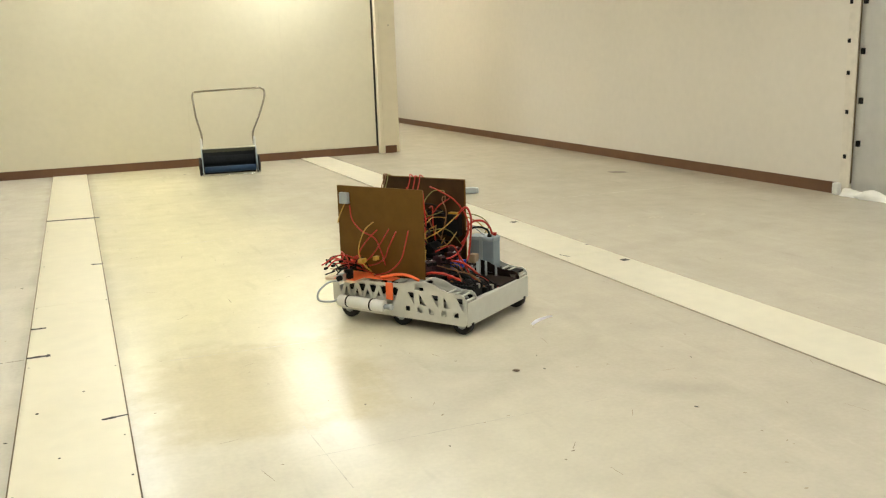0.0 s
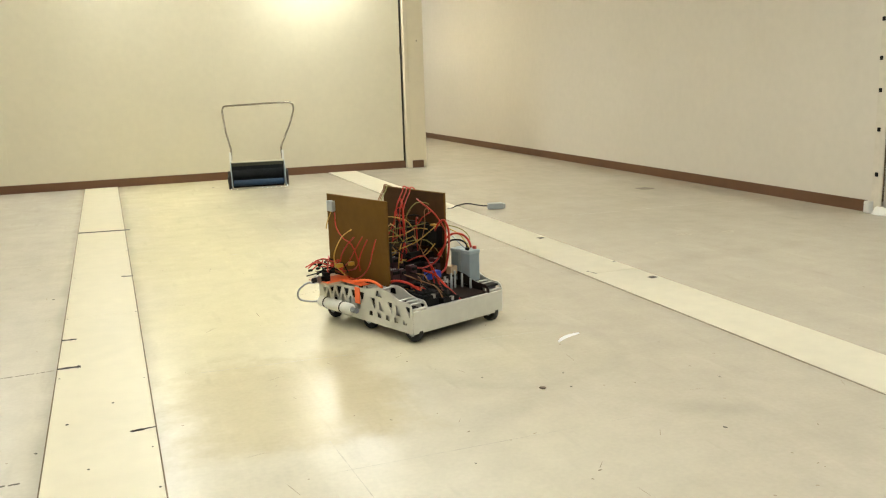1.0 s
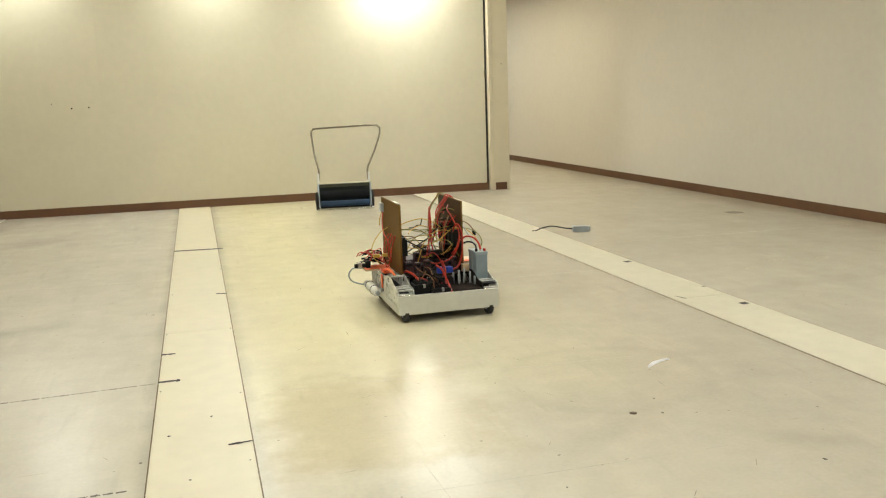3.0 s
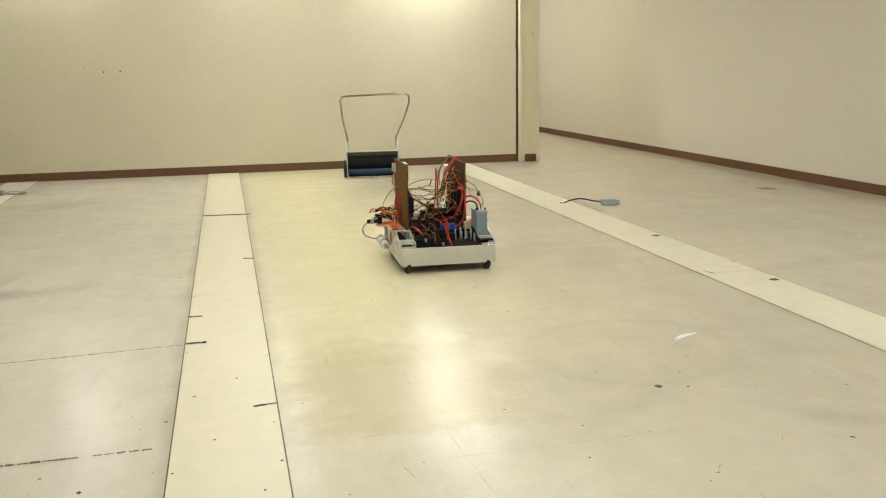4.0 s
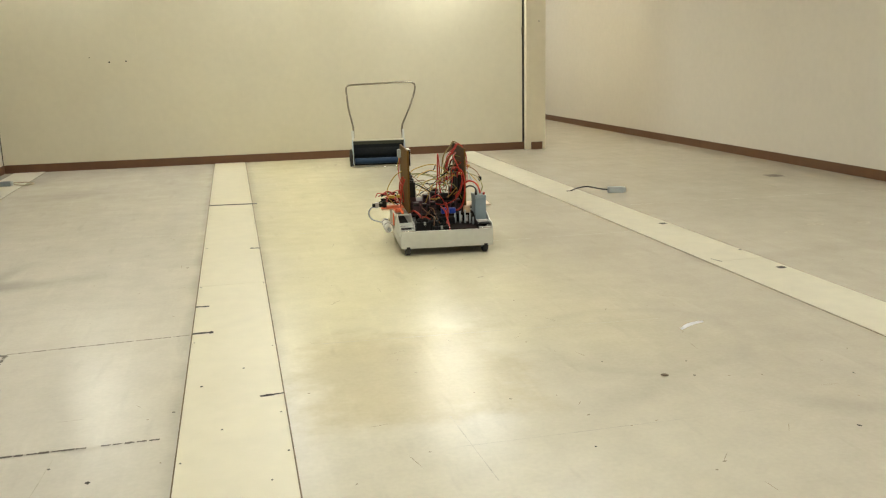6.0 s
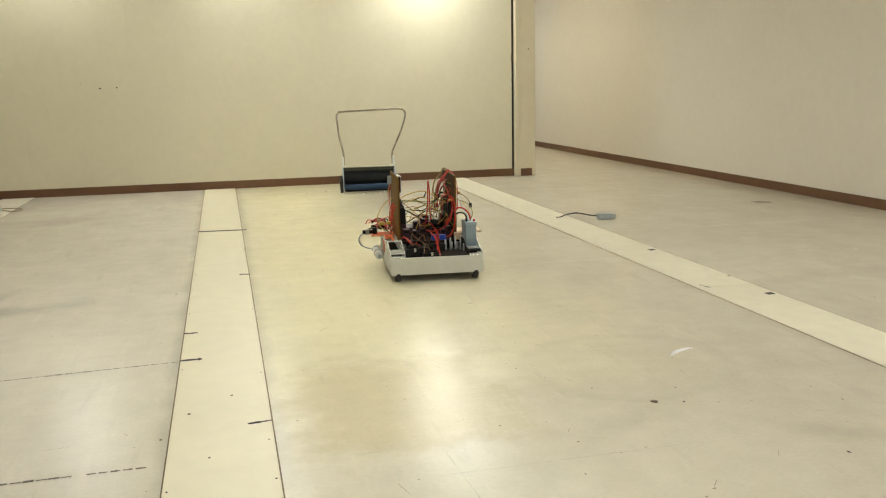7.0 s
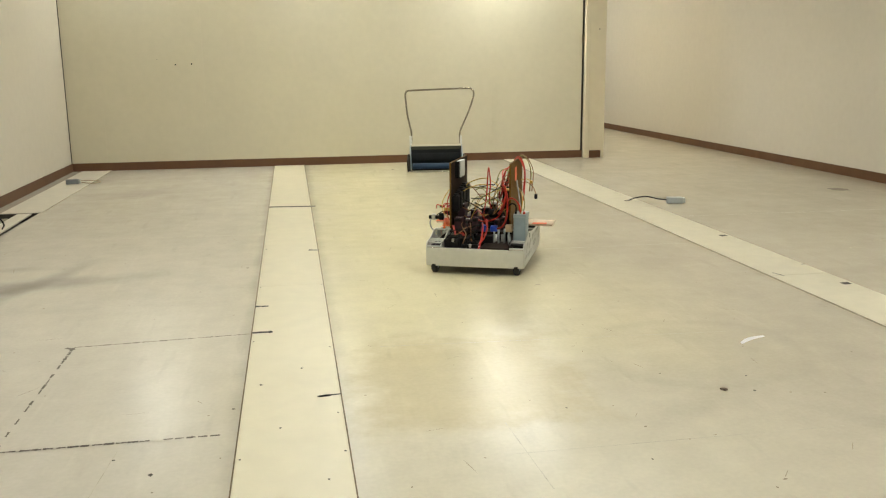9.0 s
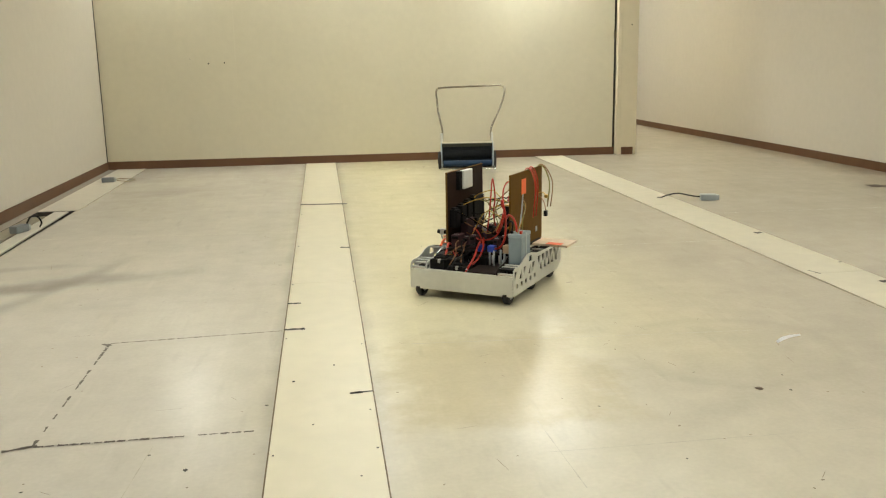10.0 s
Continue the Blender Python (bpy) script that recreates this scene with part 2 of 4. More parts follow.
LAMP_BRIGHT = lamp_material("new_tube_diffuser", LAMP_POWER * 1.9)
LAMP_NEW = lamp_material("warm_tube_diffuser", LAMP_POWER * 1.9, (1.0, 0.93, 0.70))
LAMP_OLD = lamp_material("old_tube_diffuser", LAMP_POWER * 0.7)


# ---- building helpers ----
def add_box(bm, x0, x1, y0, y1, z0, z1, bevel=0.0):
    made = bmesh.ops.create_cube(bm, size=1.0)["verts"]
    for v in made:
        v.co = ((x0 + x1) / 2 + v.co.x * (x1 - x0), (y0 + y1) / 2 + v.co.y * (y1 - y0), (z0 + z1) / 2 + v.co.z * (z1 - z0))
    if bevel:
        edges = list({e for v in made for e in v.link_edges})
        bmesh.ops.bevel(bm, geom=edges, offset=bevel, segments=2, affect="EDGES", profile=0.5)
    return bm


def box(x0, x1, y0, y1, z0, z1, bevel=0.0):
    return add_box(bmesh.new(), x0, x1, y0, y1, z0, z1, bevel)


def smooth_line(points, steps=6):
    """A smooth line through the points."""
    p = [Vector(q) for q in points]
    p = [2 * p[0] - p[1]] + p + [2 * p[-1] - p[-2]]
    out = []
    for i in range(1, len(p) - 2):
        a, b, c, d = p[i - 1], p[i], p[i + 1], p[i + 2]
        for s in range(steps):
            t = s / steps
            out.append(0.5 * (2 * b + (c - a) * t + (2 * a - 5 * b + 4 * c - d) * t * t + (3 * b - a - 3 * c + d) * t ** 3))
    out.append(p[-2])
    return out


def add_tube(bm, points, radius, sides=6, steps=6):
    line = smooth_line(points, steps) if steps > 1 else [Vector(q) for q in points]
    rings, side = [], None
    for i, q in enumerate(line):
        way = (line[min(i + 1, len(line) - 1)] - line[max(i - 1, 0)]).normalized()
        if side is None:
            side = way.orthogonal().normalized()
        side = (side - way * side.dot(way)).normalized()
        up = way.cross(side)
        rings.append([bm.verts.new(q + radius * (math.cos(a) * side + math.sin(a) * up)) for a in (2 * math.pi * j / sides for j in range(sides))])
    for r0, r1 in zip(rings, rings[1:]):
        for j in range(sides):
            f = bm.faces.new((r0[j], r0[(j + 1) % sides], r1[(j + 1) % sides], r1[j]))
            f.smooth = True
    bm.faces.new(rings[0][::-1])
    bm.faces.new(rings[-1])
    return bm


def tube(points, radius, sides=6, steps=6):
    return add_tube(bmesh.new(), points, radius, sides, steps)


def add_drum(bm, a, b, radius, sides=20, bevel=0.0):
    """A solid round bar from a to b, its rims rounded."""
    a, b = Vector(a), Vector(b)
    way = (b - a).normalized()
    side = way.orthogonal().normalized()
    up = way.cross(side)
    length = (b - a).length
    stations = [(0, radius - bevel), (bevel, radius), (length - bevel, radius), (length, radius - bevel)] if bevel else [(0, radius), (length, radius)]
    rings = [[bm.verts.new(a + way * s + r * (math.cos(t) * side + math.sin(t) * up)) for t in (2 * math.pi * j / sides for j in range(sides))] for s, r in stations]
    for r0, r1 in zip(rings, rings[1:]):
        for j in range(sides):
            bm.faces.new((r0[j], r0[(j + 1) % sides], r1[(j + 1) % sides], r1[j])).smooth = True
    bm.faces.new(rings[0][::-1])
    bm.faces.new(rings[-1])
    return bm


def drum(a, b, radius, sides=20, bevel=0.0):
    return add_drum(bmesh.new(), a, b, radius, sides, bevel)


def part(name, bm, material, parent=None, label=""):
    me = bpy.data.meshes.new(name)
    bmesh.ops.recalc_face_normals(bm, faces=bm.faces)
    bm.to_mesh(me)
    bm.free()
    me.materials.append(material)
    ob = new(name, me)
    if parent:
        ob.parent = parent
    if label:
        ob["label"] = label
    return ob


def thing(name, bm, material, label, category, group="", kind=""):
    return tagged(part(name, bm, material), label, category, group, kind)


def empty(name, label, category, group="", kind=""):
    return tagged(new(name), label, category, group, kind)


def cut_plate(name, outline, holes, thick):
    """A sheet in the y-z plane with holes through it."""
    cu = bpy.data.curves.new(name, "CURVE")
    cu.dimensions, cu.fill_mode, cu.extrude = "2D", "BOTH", thick / 2
    for loop in [outline] + holes:
        sp = cu.splines.new("POLY")
        sp.points.add(len(loop) - 1)
        for q, (y, z) in zip(sp.points, loop):
            q.co = (y, z, 0, 1)
        sp.use_cyclic_u = True
    ob = bpy.data.objects.new(name, cu)
    me = bpy.data.meshes.new_from_object(ob)
    bpy.data.objects.remove(ob)
    for v in me.vertices:
        v.co = (v.co.z, v.co.x, v.co.y)
    me.update()
    return me


def ribbon(a, b, width, z, wobble=0.0, pieces=1):
    """A flat, thin, slightly uneven stroke lying on the floor from a to b."""
    bm = bmesh.new()
    a, b = Vector((*a, 0)), Vector((*b, 0))
    side = Vector((-(b - a).y, (b - a).x, 0)).normalized()
    rows = []
    for i in range(pieces + 1):
        q = a.lerp(b, i / pieces)
        w = width * (1 + wobble * random.uniform(-1, 1)) / 2
        o = side * wobble * width * random.uniform(-0.3, 0.3)
        rows.append([bm.verts.new(q + o + side * w + Vector((0, 0, z))), bm.verts.new(q + o - side * w + Vector((0, 0, z)))])
    for r0, r1 in zip(rows, rows[1:]):
        bm.faces.new((r0[0], r0[1], r1[1], r1[0]))
    return bm


# ---- the room ----
H = 3.05
CORNER = (-2.66, 11.905)
NEAR, FAR = -4.0, 20.0


def w(u, d, z):
    """A place u along the back wall from its corner, d out from its face."""
    return Vector((CORNER[0] + u, CORNER[1] - d, z))


def wall_box(u0, u1, d0, d1, z0, z1, bevel=0.0):
    bm = box(u0, u1, d0, d1, z0, z1, bevel)
    for v in bm.verts:
        v.co = w(v.co.x, v.co.y, v.co.z)
    return bm


RIGHT = 5.927
TX0, TX1, TY = -2.548, -2.221, 8.69
floor_bm = bmesh.new()


def floor_face(pts):
    floor_bm.faces.new([floor_bm.verts.new(p) for p in pts])


floor_face([(TX1, NEAR, 0), (6.6, NEAR, 0), (6.6, FAR, 0), (TX1, FAR, 0)])
floor_face([(-2.9, NEAR, 0), (TX0, NEAR, 0), (TX0, FAR, 0), (-2.9, FAR, 0)])
floor_face([(TX0, TY, 0), (TX1, TY, 0), (TX1, FAR, 0), (TX0, FAR, 0)])
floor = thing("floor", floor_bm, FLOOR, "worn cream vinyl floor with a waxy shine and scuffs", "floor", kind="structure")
trench_bm = box(TX0, TX1, NEAR, TY, -0.12, -0.08)
add_box(trench_bm, TX0 - 0.03, TX0, NEAR, TY, -0.12, -0.002)
add_box(trench_bm, TX1, TX1 + 0.03, NEAR, TY, -0.12, -0.002)
add_box(trench_bm, TX0 - 0.03, TX1 + 0.03, TY, TY + 0.03, -0.12, -0.002)
thing("floor_trench", trench_bm, TRENCH, "open cable trench of raw concrete beside the wall", "floor trench", kind="structure")
ceiling_ob = thing("ceiling", box(-3.0, 6.7, NEAR - 0.1, FAR + 0.1, H, H + 0.1), CEILING, "plain white ceiling", "ceiling", kind="structure")

# back wall: panels butted with fine joints on a core
LONG = 6.42
wall_back = thing("wall_back", wall_box(-0.1, LONG, -0.14, -0.012, 0, H), WALL, "cream painted partition wall of tall panels", "wall", kind="structure")
edges_u = [0.0, 0.42, 1.62, 2.82, 4.02, 5.22, LONG]
for a, b in zip(edges_u, edges_u[1:]):
    part("panel", wall_box(a + 0.0003, b - 0.0003, -0.011, 0.0, 0.0, H, 0.0003), WALL, wall_back)
thing("baseboard_back", wall_box(0.012, LONG + 0.02, 0.0, 0.012, 0, 0.098, 0.003), BASE, "dark brown vinyl baseboard", "baseboard", kind="structure")
thing("wall_gap", wall_box(LONG, LONG + 0.030, -0.12, -0.006, 0, H), GAP, "dark open joint between partition and post", "wall joint", kind="structure")
post = thing("end_post", wall_box(LONG + 0.030, LONG + 0.300, -0.20, 0.075, 0, H, 0.004), POST, "cream painted square post at the partition's end", "post", kind="structure")
part("edge_trim", wall_box(LONG + 0.028, LONG + 0.080, 0.075, 0.087, 0, H, 0.003), POST, post)
part("base_block", wall_box(LONG + 0.098, LONG + 0.255, 0.075, 0.088, 0, 0.098, 0.003), BASE, post, "dark brown base block")
part("latch", wall_box(LONG - 0.006, LONG + 0.024, -0.03, 0.012, 1.49, 1.59, 0.003), DARK_BRASS, post, "small dark metal latch")
part("screw_hole", wall_box(LONG + 0.203, LONG + 0.213, 0.070, 0.077, 1.65, 1.667), GAP, post)
for u, z in ((1.295, 1.262), (1.485, 1.268)):
    thing("wall_plug", drum(w(u, -0.004, z), w(u, 0.004, z), 0.009, 10), GAP, "dark screw hole in the cream wall", "screw hole", "wall screw holes")
thing("wall_plug", drum(w(1.08, -0.004, 1.32), w(1.08, 0.003, 1.32), 0.005, 10), GAP, "dark screw hole in the cream wall", "screw hole", "wall screw holes")

# left wall
thing("wall_left", box(-2.82, -2.66, NEAR, FAR, 0, H), WALL_SIDE, "off-white painted side wall", "wall", kind="structure")
thing("baseboard_left", box(-2.66, -2.648, NEAR, 11.904, 0, 0.098, 0.003), BASE, "dark brown vinyl baseboard", "baseboard", kind="structure")
thing("corner_joint", box(-2.6595, -2.653, 11.889, 11.901, 0.098, H), GAP, "thin dark joint in the room corner", "wall joint", kind="structure")

# right wall, running past the partition into the space behind
bm = box(RIGHT, RIGHT + 0.16, 6.12, FAR, 0, H)
thing("wall_right", bm, WALL_SIDE, "off-white painted side wall running past the post", "wall", kind="structure")
bm = box(RIGHT - 0.012, RIGHT, 6.145, FAR, 0, 0.098, 0.003)
thing("baseboard_right", bm, BASE, "dark brown vinyl baseboard", "baseboard", kind="structure")
thing("wall_right_near", box(6.03, 6.19, NEAR, 6.115, 0, H), WALL_SIDE, "off-white side wall behind the hung sheet", "wall", kind="structure")
thing("wall_far", box(-2.82, 6.6, FAR, FAR + 0.15, 0, H), WALL_SIDE, "off-white end wall of the space behind", "wall", kind="structure")
thing("wall_behind", box(-2.82, 6.6, NEAR - 0.15, NEAR, 0, H), WALL_SIDE, "off-white wall behind the viewer", "wall", kind="structure")


# ceiling lights
def ceiling_light(m, glow):
    ob = empty("ceiling_light", "square recessed fluorescent ceiling light, switched on", "ceiling light", "ceiling lights")
    bm = box(-0.32, 0.32, -0.32, -0.29, -0.03, 0.0)
    add_box(bm, -0.32, 0.32, 0.29, 0.32, -0.03, 0.0)
    add_box(bm, -0.32, -0.29, -0.29, 0.29, -0.03, 0.0)
    add_box(bm, 0.29, 0.32, -0.29, 0.29, -0.03, 0.0)
    part("frame", bm, WHITEP, ob)
    part("diffuser", box(-0.29, 0.29, -0.29, 0.29, -0.022, -0.004), glow, ob, "glowing white diffuser")
    ob.matrix_basis = m
    return ob


first = ceiling_light(pose(0.30, 9.75, H), LAMP)
for x in (-1.80, 0.30, 2.60, 4.90):
    for row in range(1, 6):
        if (x, row) not in ((0.30, 1), (-1.80, 1), (-1.80, 2), (-1.80, 4), (-1.80, 5), (4.90, 1), (4.90, 2)):
            copy_thing(first, pose(x, 12.30 - 2.55 * row, H))
for x, y in ((4.6, 17.4), (3.0, 17.8), (1.0, 14.5)):
    copy_thing(first, pose(x, y, H))
# by the back wall, one with newer, brighter tubes
wash = ceiling_light(pose(2.60, 11.52, H), LAMP_BRIGHT)
# warmer tubes in the space behind the partition
warm = ceiling_light(pose(4.1, 13.4, H), LAMP_NEW)
copy_thing(warm, pose(4.3, 15.4, H))
# and two with old, yellowed tubes
old = ceiling_light(pose(0.30, 11.52, H), LAMP_OLD)
copy_thing(old, pose(-1.80, 11.52, H))


# ---- floor cover boards ----
def cover_strip(x0, x1, cuts, y_end, label, board=None, gap=0.0026, joint=None):
    """A run of cover boards let into the floor, end to end, with a dark joint on each side."""
    ob = empty("floor_cover_strip", label, "floor cover", "floor cover strips", "structure")
    for x in (x0, x1):
        part("joint", box(x - gap, x + gap, NEAR + 0.1, y_end(x) - 0.012, -0.001, 0.0012), joint or JOINT, ob)
    for a, b in zip(cuts, cuts[1:]):
        bm = box(x0 + gap, x1 - gap, a + 0.001, b - 0.001, -0.002, 0.0045, 0.0012)
        if b == cuts[-1]:
            for v in bm.verts:
                if v.co.y > b - 0.02:
                    v.co.y += y_end(v.co.x) - 0.016 - b
        part("board", bm, board or BOARD, ob)
    return ob


def back_y(x):
    return CORNER[1]


left_strip = cover_strip(-0.245, 0.127, [NEAR + 0.1, -1.2, 1.4, 2.84, 5.571, 8.491, back_y(0)], back_y, "cream board strip let into the floor, with black marks")
right_strip = cover_strip(2.717, 3.083, [NEAR + 0.1, -0.2, 2.5, 5.208, 7.771, back_y(3)], back_y, "cream board strip let into the floor, dusty", DUSTY, 0.002, PALE_JOINT)
wall_strip = cover_strip(TX0, TX1 + 0.02, [TY, 10.3, back_y(-2.2)], back_y, "pale board strip along the side wall, ending at an open trench", PALE_BOARD, 0.002, PALE_JOINT)
for child in wall_strip.children:
    if child.name.startswith("joint"):
        for v in child.data.vertices:
            v.co.y = max(v.co.y, TY)


def stroke(a, b, width, z, label, material=MARK, wobble=0.3, pieces=5, kindname="marker_line"):
    return thing(kindname, ribbon(a, b, width, z, wobble, pieces), material, label, "floor mark", "floor marks")


TOP = 0.0055
stroke((-0.243, 8.516), (0.166, 8.474), 0.055, TOP, "black line ruled across the cream board strip", wobble=0.15)
stroke((-0.245, 4.658), (-0.155, 4.657), 0.024, TOP, "short black tick on the cream board strip")
stroke((-0.166, 4.657), (-0.148, 4.657), 0.034, TOP, "blunt end of a black tick on the board")
stroke((-0.245, 5.133), (-0.176, 5.129), 0.024, TOP, "short black tick on the cream board strip")
stroke((0.062, 6.544), (0.131, 6.525), 0.03, TOP, "short black tick on the cream board strip")
stroke((0.036, 3.769), (0.126, 3.781), 0.012, TOP, "black arrow tick on the cream board strip")
stroke((0.041, 3.769), (0.086, 3.773), 0.015, TOP, "black arrow head on the cream board strip", wobble=0.5)
stroke((3.006, 4.947), (3.06, 4.957), 0.04, TOP, "short black tick on the dusty board strip")
stroke((3.001, 6.408), (3.056, 6.417), 0.05, TOP, "short black tick on the dusty board strip")
stroke((2.767, 5.275), (2.792, 5.19), 0.010, TOP, "short black tick on the dusty board strip")
stroke((3.056, 5.44), (3.078, 5.448), 0.02, TOP, "short black tick on the dusty board strip")
for x, y in ((0.11, 4.375), (0.111, 3.261), (-0.23, 4.518), (-0.228, 3.257), (-0.23, 5.545), (-0.019, 4.109), (0.116, 5.554), (-0.222, 6.633), (0.119, 7.481), (-0.227, 7.983), (0.105, 3.595), (-0.181, 3.939), (0.049, 3.066), (-0.101, 3.491)):
    bm = drum((x, y, 0.003), (x, y, 0.0058), random.uniform(0.003, 0.006), 8)
    thing("screw_head", bm, MARK, "small dark screw head in the cream board", "screw", "board screws")

# dashed black outline on the floor
corners = [(-0.252, 4.657), (-1.032, 4.606), (-1.034, 3.471), (-0.303, 3.479)]
for (a, b), wide, keep in zip(zip(corners, corners[1:]), (0.010, 0.010, 0.012), (0.97, 0.62, 0.85)):
    a, b = Vector(a), Vector(b)
    n = 19
    for i in range(n):
        if random.random() < keep:
            p, q = a.lerp(b, (i + random.uniform(0, 0.12)) / n), a.lerp(b, (i + random.uniform(0.8, 1.0)) / n)
            stroke(p, q, wide * random.uniform(0.6, 1.2), 0.0015, "dashed dark line marked on the cream floor", LINE, wobble=0.4)
stroke((-1.124, 3.447), (-1.021, 3.481), 0.016, 0.0016, "dark corner smudge on the cream floor", LINE, wobble=0.6)
stroke((-1.064, 4.603), (-1.021, 4.573), 0.014, 0.0016, "dark corner smudge on the cream floor", LINE, wobble=0.6)

# faint joints of the floor sheets and darker scuffs
for a, b in (((0.681, 3.397), (0.706, 2.883)), ((0.33, 4.345), (1.95, 4.25)), ((0.65, 3.142), (1.827, 3.146)), ((0.141, 6.977), (1.018, 6.93)), ((1.354, 6.252), (2.769, 6.234)), ((-2.144, 7.327), (-0.253, 7.218)), ((3.162, 7.27), (5.774, 7.192)), ((-0.631, 3.414), (-0.68, 2.766))):
    thing("sheet_joint", ribbon(a, b, 0.0032, 0.0008, 0.6, 14), SEAM, "faint joint between sheets of the cream floor", "floor joint", "floor joints", "structure")


def scuff(x, y, length, width, turn, z=0.0012, material=SCUFF, label="grey scuff on the cream floor"):
    bm = bmesh.new()
    n = 14
    ring = []
    for i in range(n):
        a = 2 * math.pi * i / n
        r = random.uniform(0.6, 1.15)
        p = Matrix.Rotation(turn, 2) @ Vector((math.cos(a) * r * length / 2, math.sin(a) * r * width / 2))
        ring.append(bm.verts.new((x + p.x, y + p.y, z)))
    bm.faces.new(ring)
    return thing("floor_scuff", bm, material, label, "scuff", "floor scuffs")


scuff(5.214, 8.358, 0.21, 0.22, 0.1, material=plain("dark_scuff", (0.15, 0.12, 0.09), 0.95, spread=0.3))
scuff(4.044, 6.042, 0.17, 0.12, 0.15)
scuff(4.375, 5.972, 0.15, 0.11, -0.1)
scuff(3.698, 5.859, 0.12, 0.05, 0.3)
scuff(1.331, 5.299, 0.05, 0.02, 0.3)
for x, y, r in ((1.694, 3.516, 0.014), (1.98, 2.93, 0.018), (1.743, 3.675, 0.012), (-0.497, 3.207, 0.02), (1.165, 11.137, 0.035), (-0.63, 3.339, 0.012), (1.415, 3.766, 0.01), (0.934, 3.487, 0.01), (1.073, 3.02, 0.01), (2.29, 3.363, 0.012), (-0.967, 3.138, 0.012), (-0.325, 6.092, 0.02), (-0.273, 3.712, 0.015)):
    scuff(x, y, 1.1 * r, 0.8 * r, random.uniform(0, 3), material=MARK, label="dark speck of dirt on the floor")


# a scatter of tiny flakes and short scratches, too small to count
rng_dirt = random.Random(23)
flakes = bmesh.new()
for i in range(260):
    x, y = rng_dirt.uniform(-2.0, 4.2), 2.2 + 5.0 * rng_dirt.random() ** 1.5
    if -0.26 < x < 0.14 or 2.7 < x < 3.1:
        continue
    a, thin = rng_dirt.uniform(0, math.pi), rng_dirt.random() < 0.35
    long, wide = (rng_dirt.uniform(0.02, 0.07), 0.0012) if thin else (rng_dirt.uniform(0.003, 0.009), rng_dirt.uniform(0.002, 0.005))
    d, e = Vector((math.cos(a), math.sin(a), 0)) * long, Vector((-math.sin(a), math.cos(a), 0)) * wide
    c = Vector((x, y, 0.0009))
    flakes.faces.new([flakes.verts.new(c + p) for p in (-d, -0.4 * d - e, 0.5 * d - 0.8 * e, d, 0.4 * d + e, -0.5 * d + 0.7 * e)])
thing("floor_dirt", flakes, plain("brown_dirt", (0.27, 0.22, 0.16), 0.9, spread=0.5, scale=3), "tiny brown flakes and scratches on the floor", "dirt", kind="stuff")


# ---- small things lying on the floor ----
def paper_curl():
    bm = bmesh.new()
    n = 12
    rows = []
    for i in range(n + 1):
        t = i / n
        x, y = -0.085 + 0.17 * t, 0.03 * math.sin(t * math.pi * 0.9) + 0.01 * t
        half = 0.0085 * math.sin(math.pi * (0.12 + 0.80 * t)) + 0.002
        lift = 0.012 * t * t
        rows.append([bm.verts.new((x, y - 1.3 * half, 0.002 + lift)), bm.verts.new((x, y, 0.004 + lift)), bm.verts.new((x, y + 1.3 * half, 0.007 + lift))])
    for r0, r1 in zip(rows, rows[1:]):
        for j in range(2):
            bm.faces.new((r0[j], r1[j], r1[j + 1], r0[j + 1]))
    bmesh.ops.solidify(bm, geom=bm.faces[:], thickness=0.001)
    bmesh.ops.translate(bm, verts=bm.verts, vec=(0, 0, -min(v.co.z for v in bm.verts) + 0.0005))
    return bm


ob = thing("paper_scrap", paper_curl(), PAPER, "curled scrap of white paper on the floor", "paper scrap")
ob.matrix_basis = pose(1.998, 4.08, 0, 0, 0, 14) @ Matrix.Scale(0.86, 4)

bm = bmesh.new()
bmesh.ops.create_icosphere(bm, subdivisions=2, radius=0.011)
for v in bm.verts:
    v.co = (v.co.x * 1.3 * random.uniform(0.8, 1.2), v.co.y * 0.75 * random.uniform(0.8, 1.2), v.co.z * 0.5 + 0.006)
ob = thing("debris_crumb", bm, plain("dirt_crumb", (0.16, 0.12, 0.085), 0.9, spread=0.3, scale=80), "small brown crumb of dirt on the floor", "debris")
ob.matrix_basis = pose(1.58, 3.541, 0, 0, 0, -30)


DARK_GREY = plain("dark_grey_plastic", (0.20, 0.22, 0.23), 0.5, spread=0.15)
TAN_CABLE = plain("tan_cable", (0.36, 0.29, 0.20), 0.6, spread=0.15)


def cable_plug(label, wire_points, turn, x, y, z=0.0, shell=None, cord=None):
    """A grey connector box at the end of a black cable."""
    ob = empty("floor_outlet", label, "power outlet", "floor outlets")
    body = box(-0.075, 0.065, -0.035, 0.035, 0.001, 0.055, 0.008)
    part("housing", body, shell or GREYP, ob)
    part("cap", box(0.065, 0.085, -0.03, 0.03, 0.006, 0.05, 0.004), plain("outlet_cap", (0.45, 0.47, 0.46), 0.5), ob)
    part("cable", tube(wire_points, 0.006, 8), cord or BLACK, ob, "short thin cable")
    ob.matrix_basis = pose(x, y, z, 0, 0, turn)
    return ob


